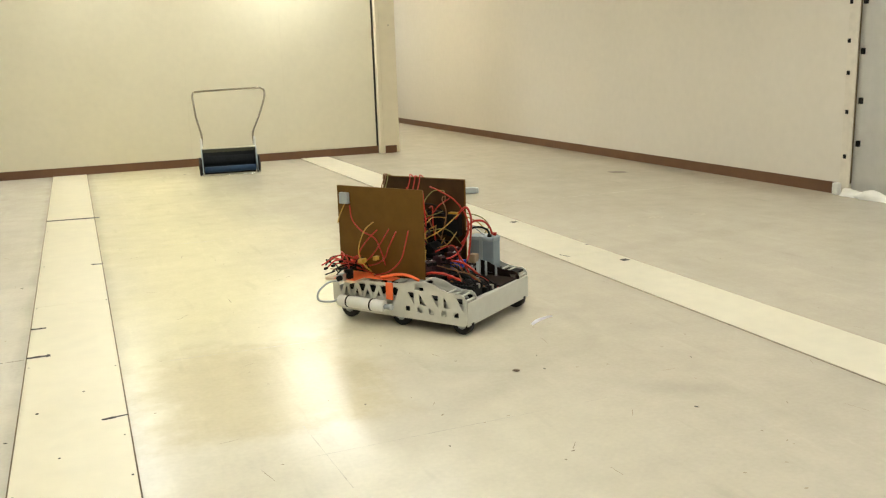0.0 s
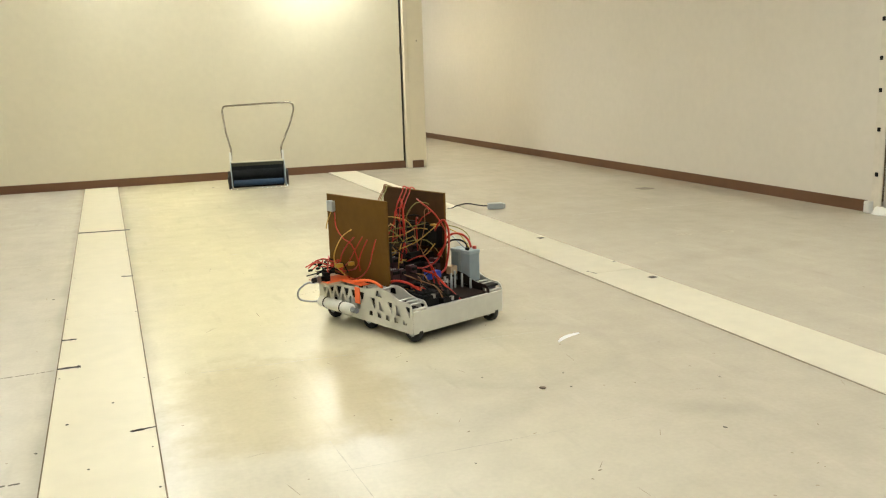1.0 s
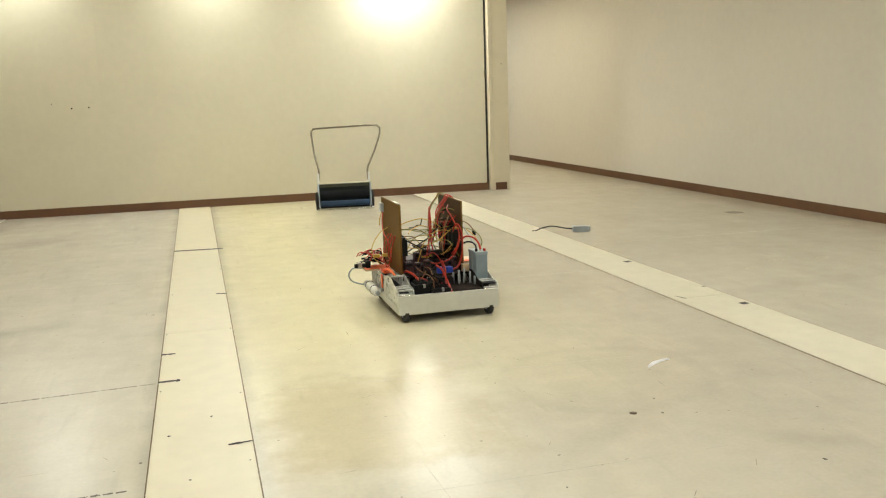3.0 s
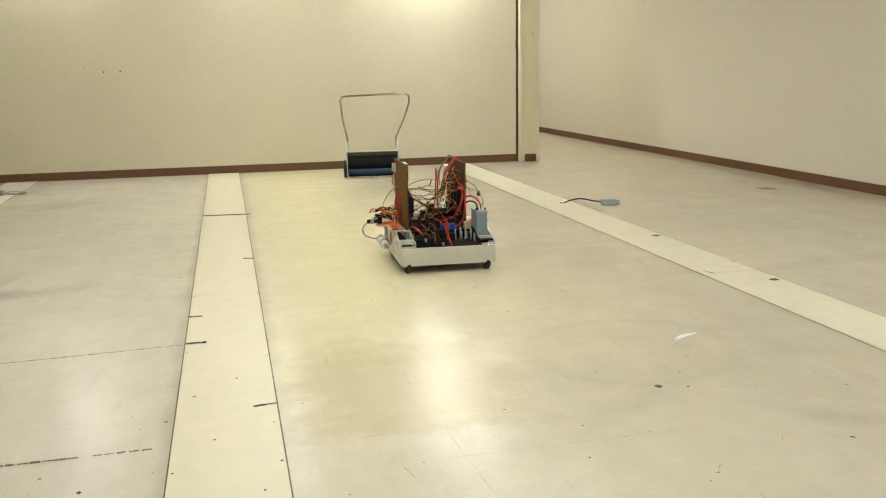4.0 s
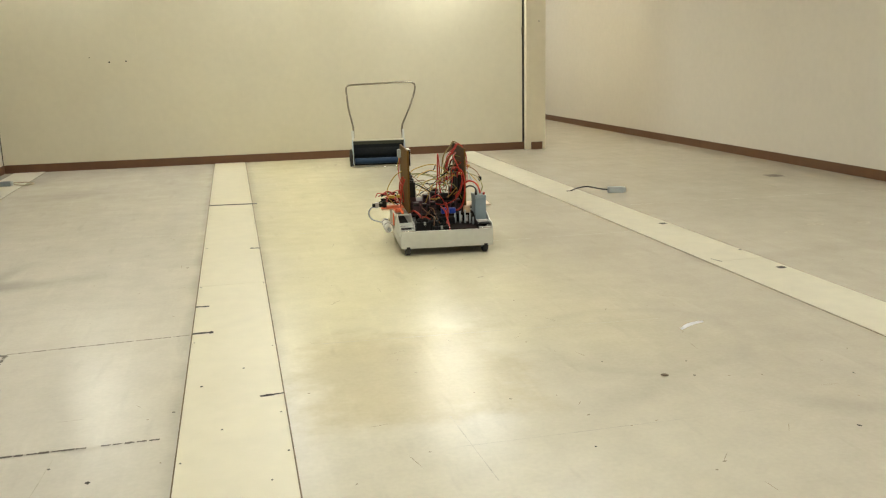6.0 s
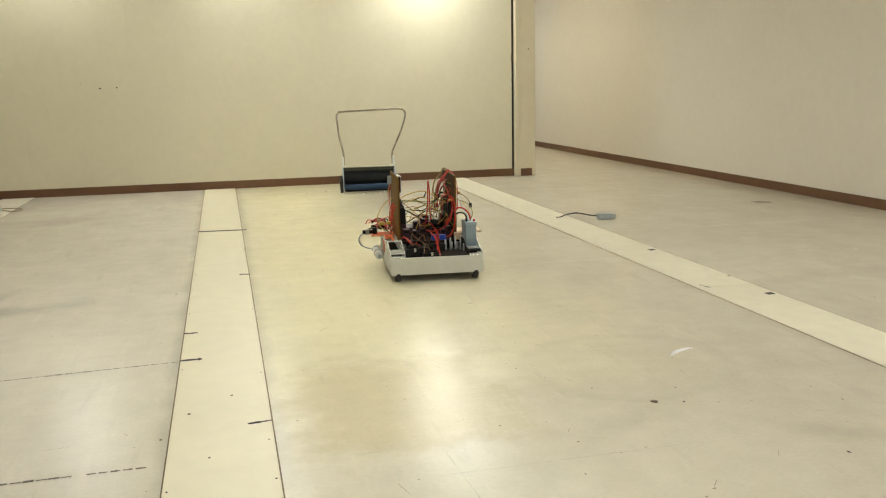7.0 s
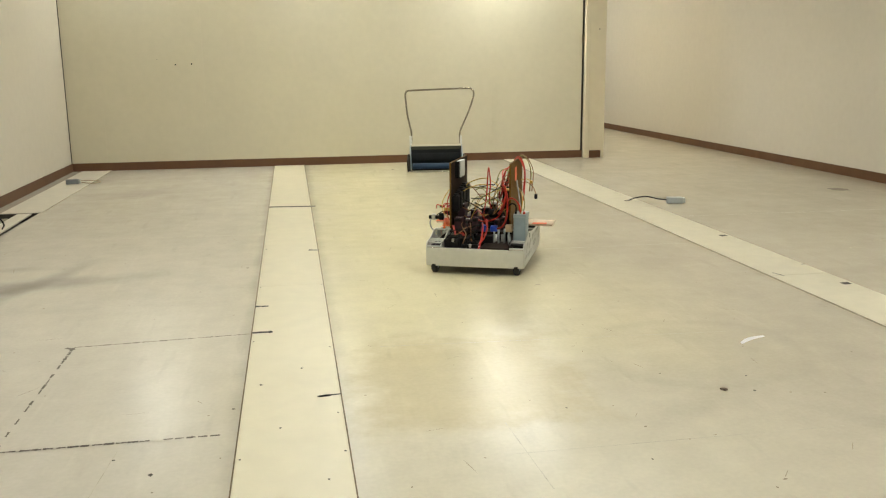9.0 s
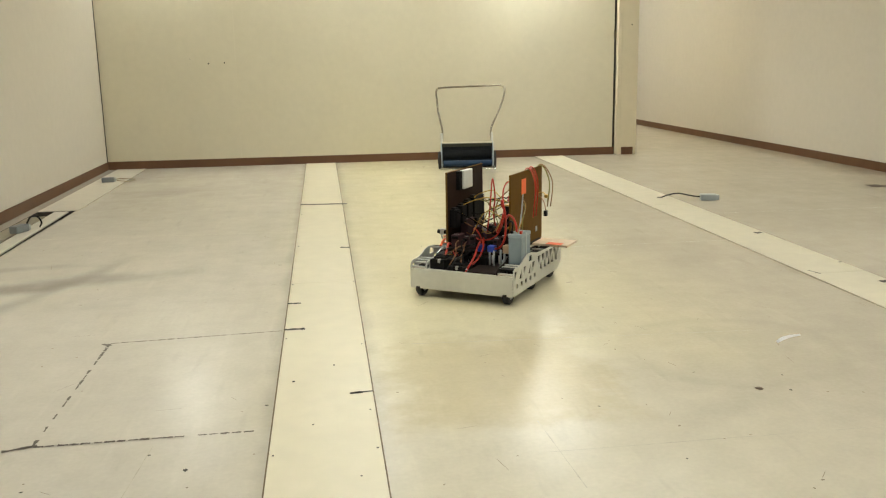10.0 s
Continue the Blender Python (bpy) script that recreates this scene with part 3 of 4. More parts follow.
cable_plug("grey outlet box on a black cable beside the strip", [(-0.07, 0, 0.03), (-0.14, 0.02, 0.035), (-0.25, 0.07, 0.05), (-0.34, 0.11, 0.03), (-0.40, 0.12, 0.004), (-0.43, 0.11, 0.006)], -14, 3.335, 7.93)
far_outlet = cable_plug("dark grey outlet box with a looped tan cable", [(0.06, 0, 0.03), (0.14, 0.05, 0.03), (0.24, 0.16, 0.010), (0.30, 0.06, 0.008), (0.22, -0.06, 0.008), (0.10, -0.05, 0.02)], 5, -2.376, 10.651, 0.0046, DARK_GREY, TAN_CABLE)
far_outlet.matrix_basis = far_outlet.matrix_basis @ Matrix.Scale(0.92, 4)

# loose cover board lying in the open trench, with an outlet beside it
bm = box(-0.060, 0.060, -2.4, 0.0, -0.012, 0.0, 0.002)
loose = thing("loose_cover_board", bm, PALE_BOARD, "loose cream cover board lying askew in the trench", "floor board")
loose.matrix_basis = pose(-2.345, 8.687, -0.003, 0, 0, 0.8)
ledge = box(TX0 + 0.0005, -2.42, NEAR + 0.2, 8.42, -0.08, -0.0035)
for v in ledge.verts:
    if v.co.x > -2.5:
        v.co.x += 0.014 * (8.687 - max(v.co.y, 6.0))
        v.co.y += 0.05 if v.co.y > 8 else 0.0
thing("trench_ledge", ledge, DIRTY, "dirty screed filling the trench beside the wall", "floor trench", kind="structure")
small_outlet = cable_plug("grey outlet box lying in the open trench", [(0.07, 0, 0.04), (0.13, 0.0, 0.09), (0.22, 0.01, 0.08), (0.25, 0.0, 0.03), (0.20, -0.02, 0.006)], 70, -2.385, 7.70, -0.002, DARK_GREY)
small_outlet.matrix_basis = small_outlet.matrix_basis @ Matrix.Scale(1.05, 4)


# ---- push sweeper by the back wall ----
def push_sweeper():
    ob = empty("push_sweeper", "push sweeper with chrome handle and blue roller", "sweeper")
    hw = 0.295
    hood = bmesh.new()
    rows = []
    for i in range(6):
        a = math.radians(100 + 95 * i / 8)
        y, z = 0.03 - 0.16 * math.cos(a) * -1, 0.14 + 0.17 * math.sin(a)
        rows.append([hood.verts.new((-hw, y, z)), hood.verts.new((hw, y, z))])
    for r0, r1 in zip(rows, rows[1:]):
        hood.faces.new((r0[0], r0[1], r1[1], r1[0])).smooth = True
    bmesh.ops.solidify(hood, geom=hood.faces[:], thickness=0.004)
    for v in hood.verts:
        v.co.y = -v.co.y + 0.06
    part("hood", hood, SW_GREEN, ob, "dark olive curved hood")
    part("back_panel", box(-hw, hw, 0.10, 0.112, 0.05, 0.29, 0.003), SW_BLACK, ob)
    part("front_lip", drum((-hw, -0.02, 0.303), (hw, -0.02, 0.303), 0.012, 10), plain("cream_edge", (0.66, 0.62, 0.48), 0.4), ob, "cream front edge of the hood")
    brush = drum((-hw + 0.01, 0.02, 0.17), (hw - 0.01, 0.02, 0.17), 0.075, 24, 0.006)
    part("brush_roller", brush, SW_BLACK, ob, "black brush roller")
    part("hood_band", box(-hw, hw, -0.040, -0.034, 0.262, 0.300, 0.002), SW_GREEN, ob, "olive front band of the hood")
    part("front_roller", drum((-hw + 0.01, -0.09, 0.075), (hw - 0.01, -0.09, 0.075), 0.034, 24, 0.004), SW_BLUE, ob, "blue front roller")
    part("inner_screen", box(-hw + 0.004, hw - 0.004, -0.034, -0.026, 0.06, 0.266, 0.002), SW_BLACK, ob)
    part("tray", box(-hw + 0.01, hw - 0.01, -0.06, 0.10, 0.02, 0.050, 0.006), SW_BLACK, ob)
    part("skid_bar", tube([(-hw - 0.01, -0.02, 0.08), (-hw - 0.01, -0.13, 0.03), (-hw + 0.02, -0.15, 0.012), (hw - 0.02, -0.15, 0.012), (hw + 0.01, -0.13, 0.03), (hw + 0.01, -0.02, 0.08)], 0.007, 8), CHROME, ob, "bent chrome skid bar")
    for s in (-1, 1):
        plate = cut_plate("end_plate", [(-0.12, 0.04), (0.12, 0.03), (0.13, 0.18), (0.06, 0.29), (-0.03, 0.315), (-0.09, 0.25), (-0.12, 0.12)], [], 0.008)
        for v in plate.vertices:
            v.co.x += s * (hw + 0.006)
        plate.materials.append(SW_PLATE)
        pl = new("end_plate", plate)
        pl.parent = ob
        pl["label"] = "pale blue end plate"
        wheel = part("wheel", drum((s * (hw + 0.012), -0.01, 0.105), (s * (hw + 0.040), -0.01, 0.105), 0.105, 28, 0.008), RUBBER, ob, "black rubber wheel")
        part("hub", drum((s * (hw + 0.038), -0.01, 0.105), (s * (hw + 0.046), -0.01, 0.105), 0.040, 16, 0.003), BLACK, wheel)
        part("bracket", box(s * hw - 0.012, s * hw + 0.012, -0.01, 0.03, 0.29, 0.42, 0.004), WHITEP, ob, "white handle bracket")
    y0 = 0.01
    handle = [(-0.287, y0, 0.33), (-0.284, y0, 0.45), (-0.300, y0 + 0.04, 0.54), (-0.325, y0 + 0.08, 0.67), (-0.335, y0 + 0.12, 0.80), (-0.340, y0 + 0.14, 0.875), (-0.327, y0 + 0.155, 0.92), (-0.280, y0 + 0.16, 0.935),
              (0.0, y0 + 0.16, 0.945), (0.375, y0 + 0.16, 0.955), (0.443, y0 + 0.155, 0.945), (0.466, y0 + 0.14, 0.91), (0.454, y0 + 0.12, 0.83), (0.395, y0 + 0.08, 0.68), (0.325, y0 + 0.04, 0.54), (0.284, y0, 0.45), (0.287, y0, 0.33)]
    part("handle", tube(handle, 0.0105, 10), plain("dull_chrome", (0.28, 0.255, 0.205), 0.22, 1.0, spread=0.1), ob, "bent chrome tube handle")
    ob.matrix_basis = pose(1.645, 10.835, 0, 0, 0, -4.0)
    return ob


push_sweeper()


# ---- hung white sheet beside the side wall ----
def hung_sheet():
    ob = empty("hung_sheet", "white sheet hung by dark clips over an opening", "curtain")
    bm = bmesh.new()
    ny, nz = 60, 24
    grid = []
    for i in range(ny + 1):
        y = 6.002 - 3.2 * i / ny
        col = []
        for j in range(nz + 1):
            z = 0.05 + (H - 0.1) * j / nz
            sag = 0.02 * math.sin(y * 5.1 + z * 0.8) + 0.012 * math.sin(y * 11 - z * 3.0) + 0.008 * math.sin(z * 9 + y * 2)
            col.append(bm.verts.new((5.938 + sag * min(1, (6.002 - y) * 4), y, z)))
        grid.append(col)
    for i in range(ny):
        for j in range(nz):
            bm.faces.new((grid[i][j], grid[i + 1][j], grid[i + 1][j + 1], grid[i][j + 1])).smooth = True
    bmesh.ops.solidify(bm, geom=bm.faces[:], thickness=0.003)
    part("sheet", bm, CLOTH, ob, "slack white sheet")
    heap = bmesh.new()
    ny, na = 60, 10
    rows = []
    for i in range(ny + 1):
        y = 6.05 - 3.2 * i / ny
        rad = 0.042 + 0.014 * math.sin(y * 9) + 0.014 * math.sin(y * 23 + 1)
        row = []
        for j in range(na + 1):
            a = math.pi * j / na
            rr = rad * (1 + 0.25 * math.sin(3 * a + y * 14))
            row.append(heap.verts.new((5.907 - 0.02 * math.sin(y * 4) - 1.5 * rr * math.cos(a), y, 0.002 + 1.1 * abs(rr * math.sin(a)))))
        rows.append(row)
    for r0, r1 in zip(rows, rows[1:]):
        for j in range(na):
            heap.faces.new((r0[j], r1[j], r1[j + 1], r0[j + 1])).smooth = True
    part("hem_folds", heap, CLOTH, ob, "rumpled hem gathered on the floor")
    for y, z in ((5.965, 1.17), (5.955, 0.78), (5.955, 0.435), (5.965, 1.56), (5.0, 1.17), (5.0, 0.78)):
        part("clip", box(5.907, 5.937, y - 0.022, y + 0.004, z - 0.025, z + 0.025, 0.004), BLACK, ob, "black clip")
    return ob


hung_sheet()
edge = empty("wall_edge_strip", "bare strip at the wall's end with dark fixings", "wall edge", kind="structure")
part("strip", box(5.923, 6.007, 6.014, 6.118, 0, H, 0.004), PINKISH, edge)
part("seam", box(5.931, 5.941, 6.004, 6.013, 0.1, H), JOINT, edge)
for y, z in ((6.098, 1.255), (6.088, 1.0), (6.078, 0.685), (6.072, 0.32), (6.098, 1.56)):
    part("fixing", box(5.912, 5.925, y - 0.013, y + 0.013, z - 0.017, z + 0.017, 0.004), BLACK, edge, "dark metal fixing")
part("foot", box(5.867, 5.919, 6.08, 6.14, 0, 0.10, 0.01), WHITEP, edge, "white foot block")


# ---- wheeled robot ----
def wavy_wire(a, b, lift, sway, n=4):
    """Points of a slack wire from a to b that bows up by lift and wanders by sway."""
    a, b = Vector(a), Vector(b)
    pts = [a]
    for i in range(1, n):
        t = i / n
        pts.append(a.lerp(b, t) + Vector((random.uniform(-sway, sway), random.uniform(-sway, sway), lift * 4 * t * (1 - t) + random.uniform(-sway, sway) * 0.6)))
    return pts + [b]


def side_plate_mesh():
    outline = [(-0.361, 0.060), (-0.353, 0.051), (0.345, 0.051), (0.40, 0.090), (0.40, 0.188), (0.385, 0.205), (0.20, 0.205), (0.08, 0.209), (-0.02, 0.216), (-0.08, 0.230), (-0.14, 0.236), (-0.19, 0.228),
               (-0.235, 0.208), (-0.28, 0.198), (-0.335, 0.196), (-0.351, 0.188), (-0.361, 0.170)]
    holes = []
    z0, z1, step = 0.108, 0.192, 0.064
    for i in range(6):
        y = 0.005 + i * step
        holes.append([(y, z1), (y + 0.046, z1), (y + 0.023, z0 + 0.022)])
        if i < 5:
            holes.append([(y + 0.034, z0), (y + 0.076, z0), (y + 0.055, z1 - 0.024)])
    for i in range(5):
        y = -0.343 + i * 0.066
        holes.append([(y, 0.125), (y + 0.036, 0.125), (y + 0.036, 0.176)] if i % 2 else [(y, 0.178), (y + 0.036, 0.178), (y, 0.122)])
    for i in range(5):
        y = -0.320 + i * 0.066
        holes.append([(y, 0.086), (y + 0.026, 0.086), (y + 0.026, 0.110), (y, 0.110)])
    holes.append([(-0.135, 0.190), (-0.085, 0.190), (-0.09, 0.220), (-0.13, 0.220)])
    return cut_plate("side_plate", outline, holes, 0.005)


def build_robot():
    ob = empty("wheeled_robot", "home-built wheeled robot with two brown boards and tangled wires", "robot")
    # chassis
    front = part("front_plate", box(-0.292, 0.292, -0.366, -0.360, 0.050, 0.158, 0.002), ALU, ob, "plain pale aluminium front plate")
    part("top_flange", box(-0.200, 0.200, -0.360, -0.340, 0.153, 0.158, 0.001), ALU, front)
    part("rear_plate", box(-0.28, 0.28, 0.388, 0.394, 0.06, 0.155, 0.002), ALU, ob)
    me = side_plate_mesh()
    me.materials.append(ALU)
    dark = side_plate_mesh()
    dark.materials.append(DARK_DECK)
    for s in (-1, 1):
        for x in (0.2945, 0.205):
            black = s > 0 and x < 0.25
            pl = new("side_plate", dark if black else me)
            pl.parent = ob
            pl.location = (s * x, 0, 0)
            pl["label"] = "dark inner side plate with cutouts" if black else "aluminium side plate with truss-like cutouts"
        for y, z in ((-0.350, 0.166), (-0.325, 0.184), (-0.292, 0.190), (-0.255, 0.193), (-0.12, 0.228), (0.02, 0.205), (0.16, 0.197), (0.37, 0.19), (0.37, 0.10)):
            part("standoff", drum((s * 0.203, y, z), (s * 0.297, y, z), 0.0050, 10), ALU, ob, "pale round standoff")
        part("corner_bracket", box(s * 0.25 - 0.043, s * 0.25 + 0.043, -0.3585, -0.3525, 0.140, 0.163, 0.002), CHROME, ob, "polished corner bracket")
        part("wheel_guard", box(s * 0.25 - 0.038, s * 0.25 + 0.038, -0.345, 0.34, 0.180 if s > 0 else 0.150, 0.190 if s > 0 else 0.160, 0.003), BLACK, ob)
    # decks and frame
    part("belly_pan", box(-0.2, 0.2, -0.352, 0.386, 0.085, 0.095, 0.002), DARK_DECK, ob, "dark brown belly pan")
    part("front_deck", box(0.03, 0.2015, -0.352, -0.02, 0.157, 0.165, 0.002), DARK_DECK, ob, "dark brown deck board")
    part("upper_deck", box(-0.20, 0.19, -0.14, 0.36, 0.212, 0.224, 0.002), DARK_DECK, ob, "dark brown upper deck")
    for x, y in ((-0.03, -0.12), (0.09, -0.13), (0.13, -0.13), (0.17, -0.12), (-0.18, -0.12), (0.17, 0.33), (-0.18, 0.33)):
        part("deck_post", drum((x, y, 0.095), (x, y, 0.214), 0.009, 10), STEEL, ob, "steel deck post")
    for x0, x1, y0, y1, z1 in ((-0.16, -0.05, -0.28, -0.14, 0.205), (-0.03, 0.08, -0.19, -0.06, 0.208), (0.03, 0.16, -0.10, 0.10, 0.205), (-0.19, -0.05, -0.06, 0.20, 0.205)):
        gear = part("gearbox", box(x0, x1, y0, y1, 0.095, z1, 0.006), BLACK, ob, "black gearbox")
        part("motor", drum((x0 + 0.045, y1 - 0.02, 0.15), (x0 + 0.045, y1 + 0.09, 0.15), 0.03, 18, 0.003), STEEL, gear)
    part("speed_controller", box(-0.10, -0.03, -0.05, 0.06, 0.226, 0.268, 0.004), BLACK, ob)
    part("speed_controller", box(0.00, 0.06, -0.02, 0.10, 0.226, 0.262, 0.004), BLACK, ob)
    part("control_unit", box(-0.16, 0.10, 0.12, 0.30, 0.226, 0.275, 0.006), plain("dark_purple_case", (0.07, 0.03, 0.045), 0.5), ob, "dark control unit")
    part("compressor", drum((0.02, 0.04, 0.31), (0.10, 0.04, 0.31), 0.028, 20, 0.004), BLACK, ob, "black round motor")
    part("compressor_bracket", box(0.02, 0.10, 0.0, 0.08, 0.262, 0.285, 0.004), BLACK, ob)
    murky = plain("murky_purple_case", (0.040, 0.012, 0.016), 0.7, spread=0.3)
    for x0, x1, y0, y1, z1 in ((-0.185, -0.135, -0.08, 0.0, 0.295), (-0.12, -0.085, -0.07, -0.02, 0.285), (-0.07, -0.03, -0.09, -0.04, 0.30), (-0.10, -0.06, 0.02, 0.08, 0.33), (-0.04, 0.01, 0.09, 0.16, 0.335), (0.07, 0.10, -0.085, -0.03, 0.29), (0.11, 0.14, -0.075, -0.01, 0.305), (-0.19, -0.145, 0.06, 0.16, 0.36), (0.10, 0.15, 0.10, 0.20, 0.36), (-0.01, 0.03, 0.22, 0.30, 0.34), (0.04, 0.08, 0.18, 0.26, 0.31)):
        relay = part("relay_module", box(x0, x1, y0, y1, 0.224, z1, 0.005), murky, ob, "dark relay module")
        part("terminal_strip", box(x0 + 0.006, x1 - 0.006, y0 - 0.006, y0 + 0.010, z1 - 0.022, z1 - 0.006, 0.001), BLACK, relay, "black terminal strip")
        for q in (0.25, 0.5, 0.75):
            part("screw", drum((x0 + q * (x1 - x0), y0 + 0.02, z1 - 0.001), (x0 + q * (x1 - x0), y0 + 0.02, z1 + 0.003), 0.0035, 8), STEEL, relay)
    part("blue_relay", box(0.00, 0.035, -0.135, -0.095, 0.224, 0.262, 0.003), BLUE, ob, "blue plastic relay")
    part("blue_relay", box(0.055, 0.095, -0.13, -0.09, 0.224, 0.258, 0.003), BLUE, ob, "blue plastic relay")
    part("wood_block", box(0.150, 0.192, -0.145, -0.105, 0.226, 0.270, 0.004), TAN_WOOD, ob, "pale wooden block")
    part("terminal_block", box(-0.045, -0.01, -0.335, -0.31, 0.14, 0.170, 0.003), WHITEP, ob, "white terminal block")
    part("terminal_block", box(0.005, 0.025, -0.335, -0.315, 0.15, 0.172, 0.003), WHITEP, ob, "white terminal block")
    # rear wooden plank with tape
    plank = part("rear_plank", box(-0.37, 0.40, 0.21, 0.385, 0.2065, 0.219, 0.002), PLY, ob, "pale plywood plank across the rear")
    part("tape", box(-0.372, -0.212, 0.205, 0.33, 0.2195, 0.2215, 0.0005), ORANGE, plank, "bright orange tape")
    part("tape", box(0.27, 0.36, 0.205, 0.26, 0.2195, 0.2215, 0.0005), ORANGE, plank, "bright orange tape")
    part("tape_strap", box(-0.304, -0.299, 0.035, 0.075, 0.13, 0.212, 0.001), ORANGE, ob, "hanging orange strap")
    part("tape_run", box(-0.29, -0.23, 0.04, 0.205, 0.2175, 0.2205, 0.0005), ORANGE, ob, "bright orange tape")
    part("orange_cable", tube([(-0.275, 0.12, 0.226), (-0.268, 0.03, 0.246), (-0.258, -0.03, 0.244), (-0.250, -0.08, 0.224)], 0.0075, 8), ORANGE, ob, "thick orange cable")
    part("red_cable", tube([(-0.19, -0.06, 0.235), (-0.185, -0.11, 0.250), (-0.165, -0.17, 0.245), (-0.145, -0.23, 0.22), (-0.130, -0.30, 0.18), (-0.128, -0.34, 0.13)], 0.0065, 8), RED, ob, "thick red cable")
    # air tank on the flank
    tank = part("air_tank", drum((-0.335, 0.06, 0.104), (-0.335, 0.335, 0.104), 0.028, 20, 0.010), WHITEP, ob, "white cylindrical tank strapped to the side")
    for y in (0.13, 0.27):
        part("tank_strap", drum((-0.335, y, 0.104), (-0.335, y + 0.008, 0.104), 0.0295, 20), BLACK, tank)
    part("tank_neck", drum((-0.335, 0.02, 0.104), (-0.335, 0.062, 0.104), 0.013, 12), GREYP, tank)
    part("tank_bracket", box(-0.312, -0.297, 0.15, 0.25, 0.09, 0.118, 0.002), STEEL, tank)
    # upright boards
    for x, name in ((-0.206, "left"), (0.170, "right")):
        board = part("upright_board", box(x - 0.005, x + 0.005, -0.088, 0.412, 0.218, 0.642, 0.0015), HARDBOARD, ob, "upright brown hardboard panel")
        # thin facing on the inner side, coloured darker to stand for shade
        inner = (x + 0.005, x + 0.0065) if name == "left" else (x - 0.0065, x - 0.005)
        part("inner_face", box(inner[0], inner[1], -0.083, 0.407, 0.225, 0.638, 0.0005), SHADED_INNER if name == "left" else SHADED_BROWN_INNER, board, "inner face in brown darkened for shade")
        if name == "left":
            part("switch_box", box(x - 0.028, x - 0.005, 0.335, 0.385, 0.555, 0.61, 0.004), GREYP, board, "small grey switch box")
            part("module", box(x + 0.005, x + 0.034, 0.075, 0.20, 0.53, 0.635, 0.004), WHITEP, board, "white electronic module")
            part("module_back", box(x + 0.005, x + 0.028, 0.03, 0.07, 0.53, 0.635, 0.003), BLACK, board)
            for i in range(4):
                y = -0.06 + 0.085 * i
                ctl = part("speed_controller", box(x + 0.005, x + 0.045, y, y + 0.065, 0.33 + 0.01 * (i % 2), 0.43 + 0.012 * i, 0.004), BLACK, board, "black speed controller")
                part("terminal", box(x + 0.012, x + 0.035, y + 0.01, y + 0.055, 0.432 + 0.012 * i, 0.440 + 0.012 * i, 0.001), BLACK, ctl)
            part("fuse_panel", box(x + 0.005, x + 0.03, 0.26, 0.38, 0.30, 0.46, 0.004), BLACK, board)
        else:
            part("tape_patch", box(x + 0.005, x + 0.0065, 0.075, 0.145, 0.515, 0.60, 0.0003), ORANGE, board, "orange tape patch")
            for i in range(4):
                y = -0.07 + 0.09 * i
                ctl = part("speed_controller", box(x - 0.048, x - 0.005, y, y + 0.07, 0.36, 0.47, 0.004), BLACK, board, "black speed controller")
                part("terminal", box(x - 0.04, x - 0.012, y + 0.01, y + 0.06, 0.471, 0.479, 0.001), (YELLOW, BLACK, BLACK, RED)[i], ctl)
            part("breaker", box(x - 0.03, x - 0.005, 0.00, 0.09, 0.27, 0.33, 0.004), BLACK, board)
            part("fastener", box(x + 0.005, x + 0.009, 0.30, 0.325, 0.27, 0.30, 0.001), GREYP, board)
    # battery
    part("battery_tray", box(0.208, 0.287, -0.219, -0.071, 0.090, 0.1725, 0.003), DARK_DECK, ob, "dark battery tray")
    part("tie_rod", tube([(0.245, -0.15, 0.352), (0.225, -0.06, 0.42), (0.190, 0.06, 0.52)], 0.004, 6), GREYP, ob, "thin grey tie rod")
    bat = part("battery", box(0.211, 0.284, -0.215, -0.075, 0.172, 0.345, 0.005), BATTERY, ob, "blue-grey sealed battery standing upright")
    part("lid", box(0.209, 0.286, -0.217, -0.073, 0.330, 0.350, 0.004), plain("battery_lid", (0.30, 0.36, 0.39), 0.45), bat, "paler battery lid")
    for x in (0.222, 0.273):
        part("terminal", box(x - 0.006, x + 0.006, -0.20, -0.18, 0.350, 0.366, 0.002), BLACK if x < 0.25 else RED, bat)
    part("label_plate", box(0.2842, 0.2852, -0.19, -0.10, 0.21, 0.30, 0.0002), plain("battery_label", (0.27, 0.33, 0.36), 0.5), bat)
    part("strap", box(0.209, 0.2865, -0.155, -0.135, 0.17, 0.3525, 0.001), plain("clear_strap", (0.36, 0.42, 0.43), 0.3), bat, "pale hold-down strap")
    # camera stub and plugs on the left rear
    part("sensor", box(-0.36, -0.33, 0.24, 0.275, 0.221, 0.265, 0.004), BLACK, ob, "black sensor block")
    part("sensor_arm", drum((-0.43, 0.255, 0.238), (-0.335, 0.255, 0.238), 0.013, 12, 0.002), BLACK, ob)
    part("valve", box(-0.41, -0.385, 0.24, 0.27, 0.221, 0.258, 0.003), STEEL, ob)
    # thin loop of hose at the rear corner
    part("hose", tube([(-0.40, 0.27, 0.22), (-0.43, 0.31, 0.215), (-0.45, 0.36, 0.17), (-0.43, 0.38, 0.12), (-0.37, 0.36, 0.10), (-0.335, 0.335, 0.104)], 0.005, 8), GREYP, ob, "thin grey hose")

    # wires
    rng = random.Random(4)
    random.seed(11)
    kinds = ((RED, "red wire", 0.0034), (RED, "red wire", 0.003), (YELLOW, "yellow wire", 0.0028), (BROWNW, "brown wire", 0.0028), (BLACK, "black wire", 0.0034), (GREENW, "olive wire", 0.0028))

    def wire(points, k, radius=None):
        m, label, r = kinds[k]
        part("wire", tube(points, radius or r, 6, 5), m, ob, label)

    # loops of red on the outer face of the left board
    xo = -0.222
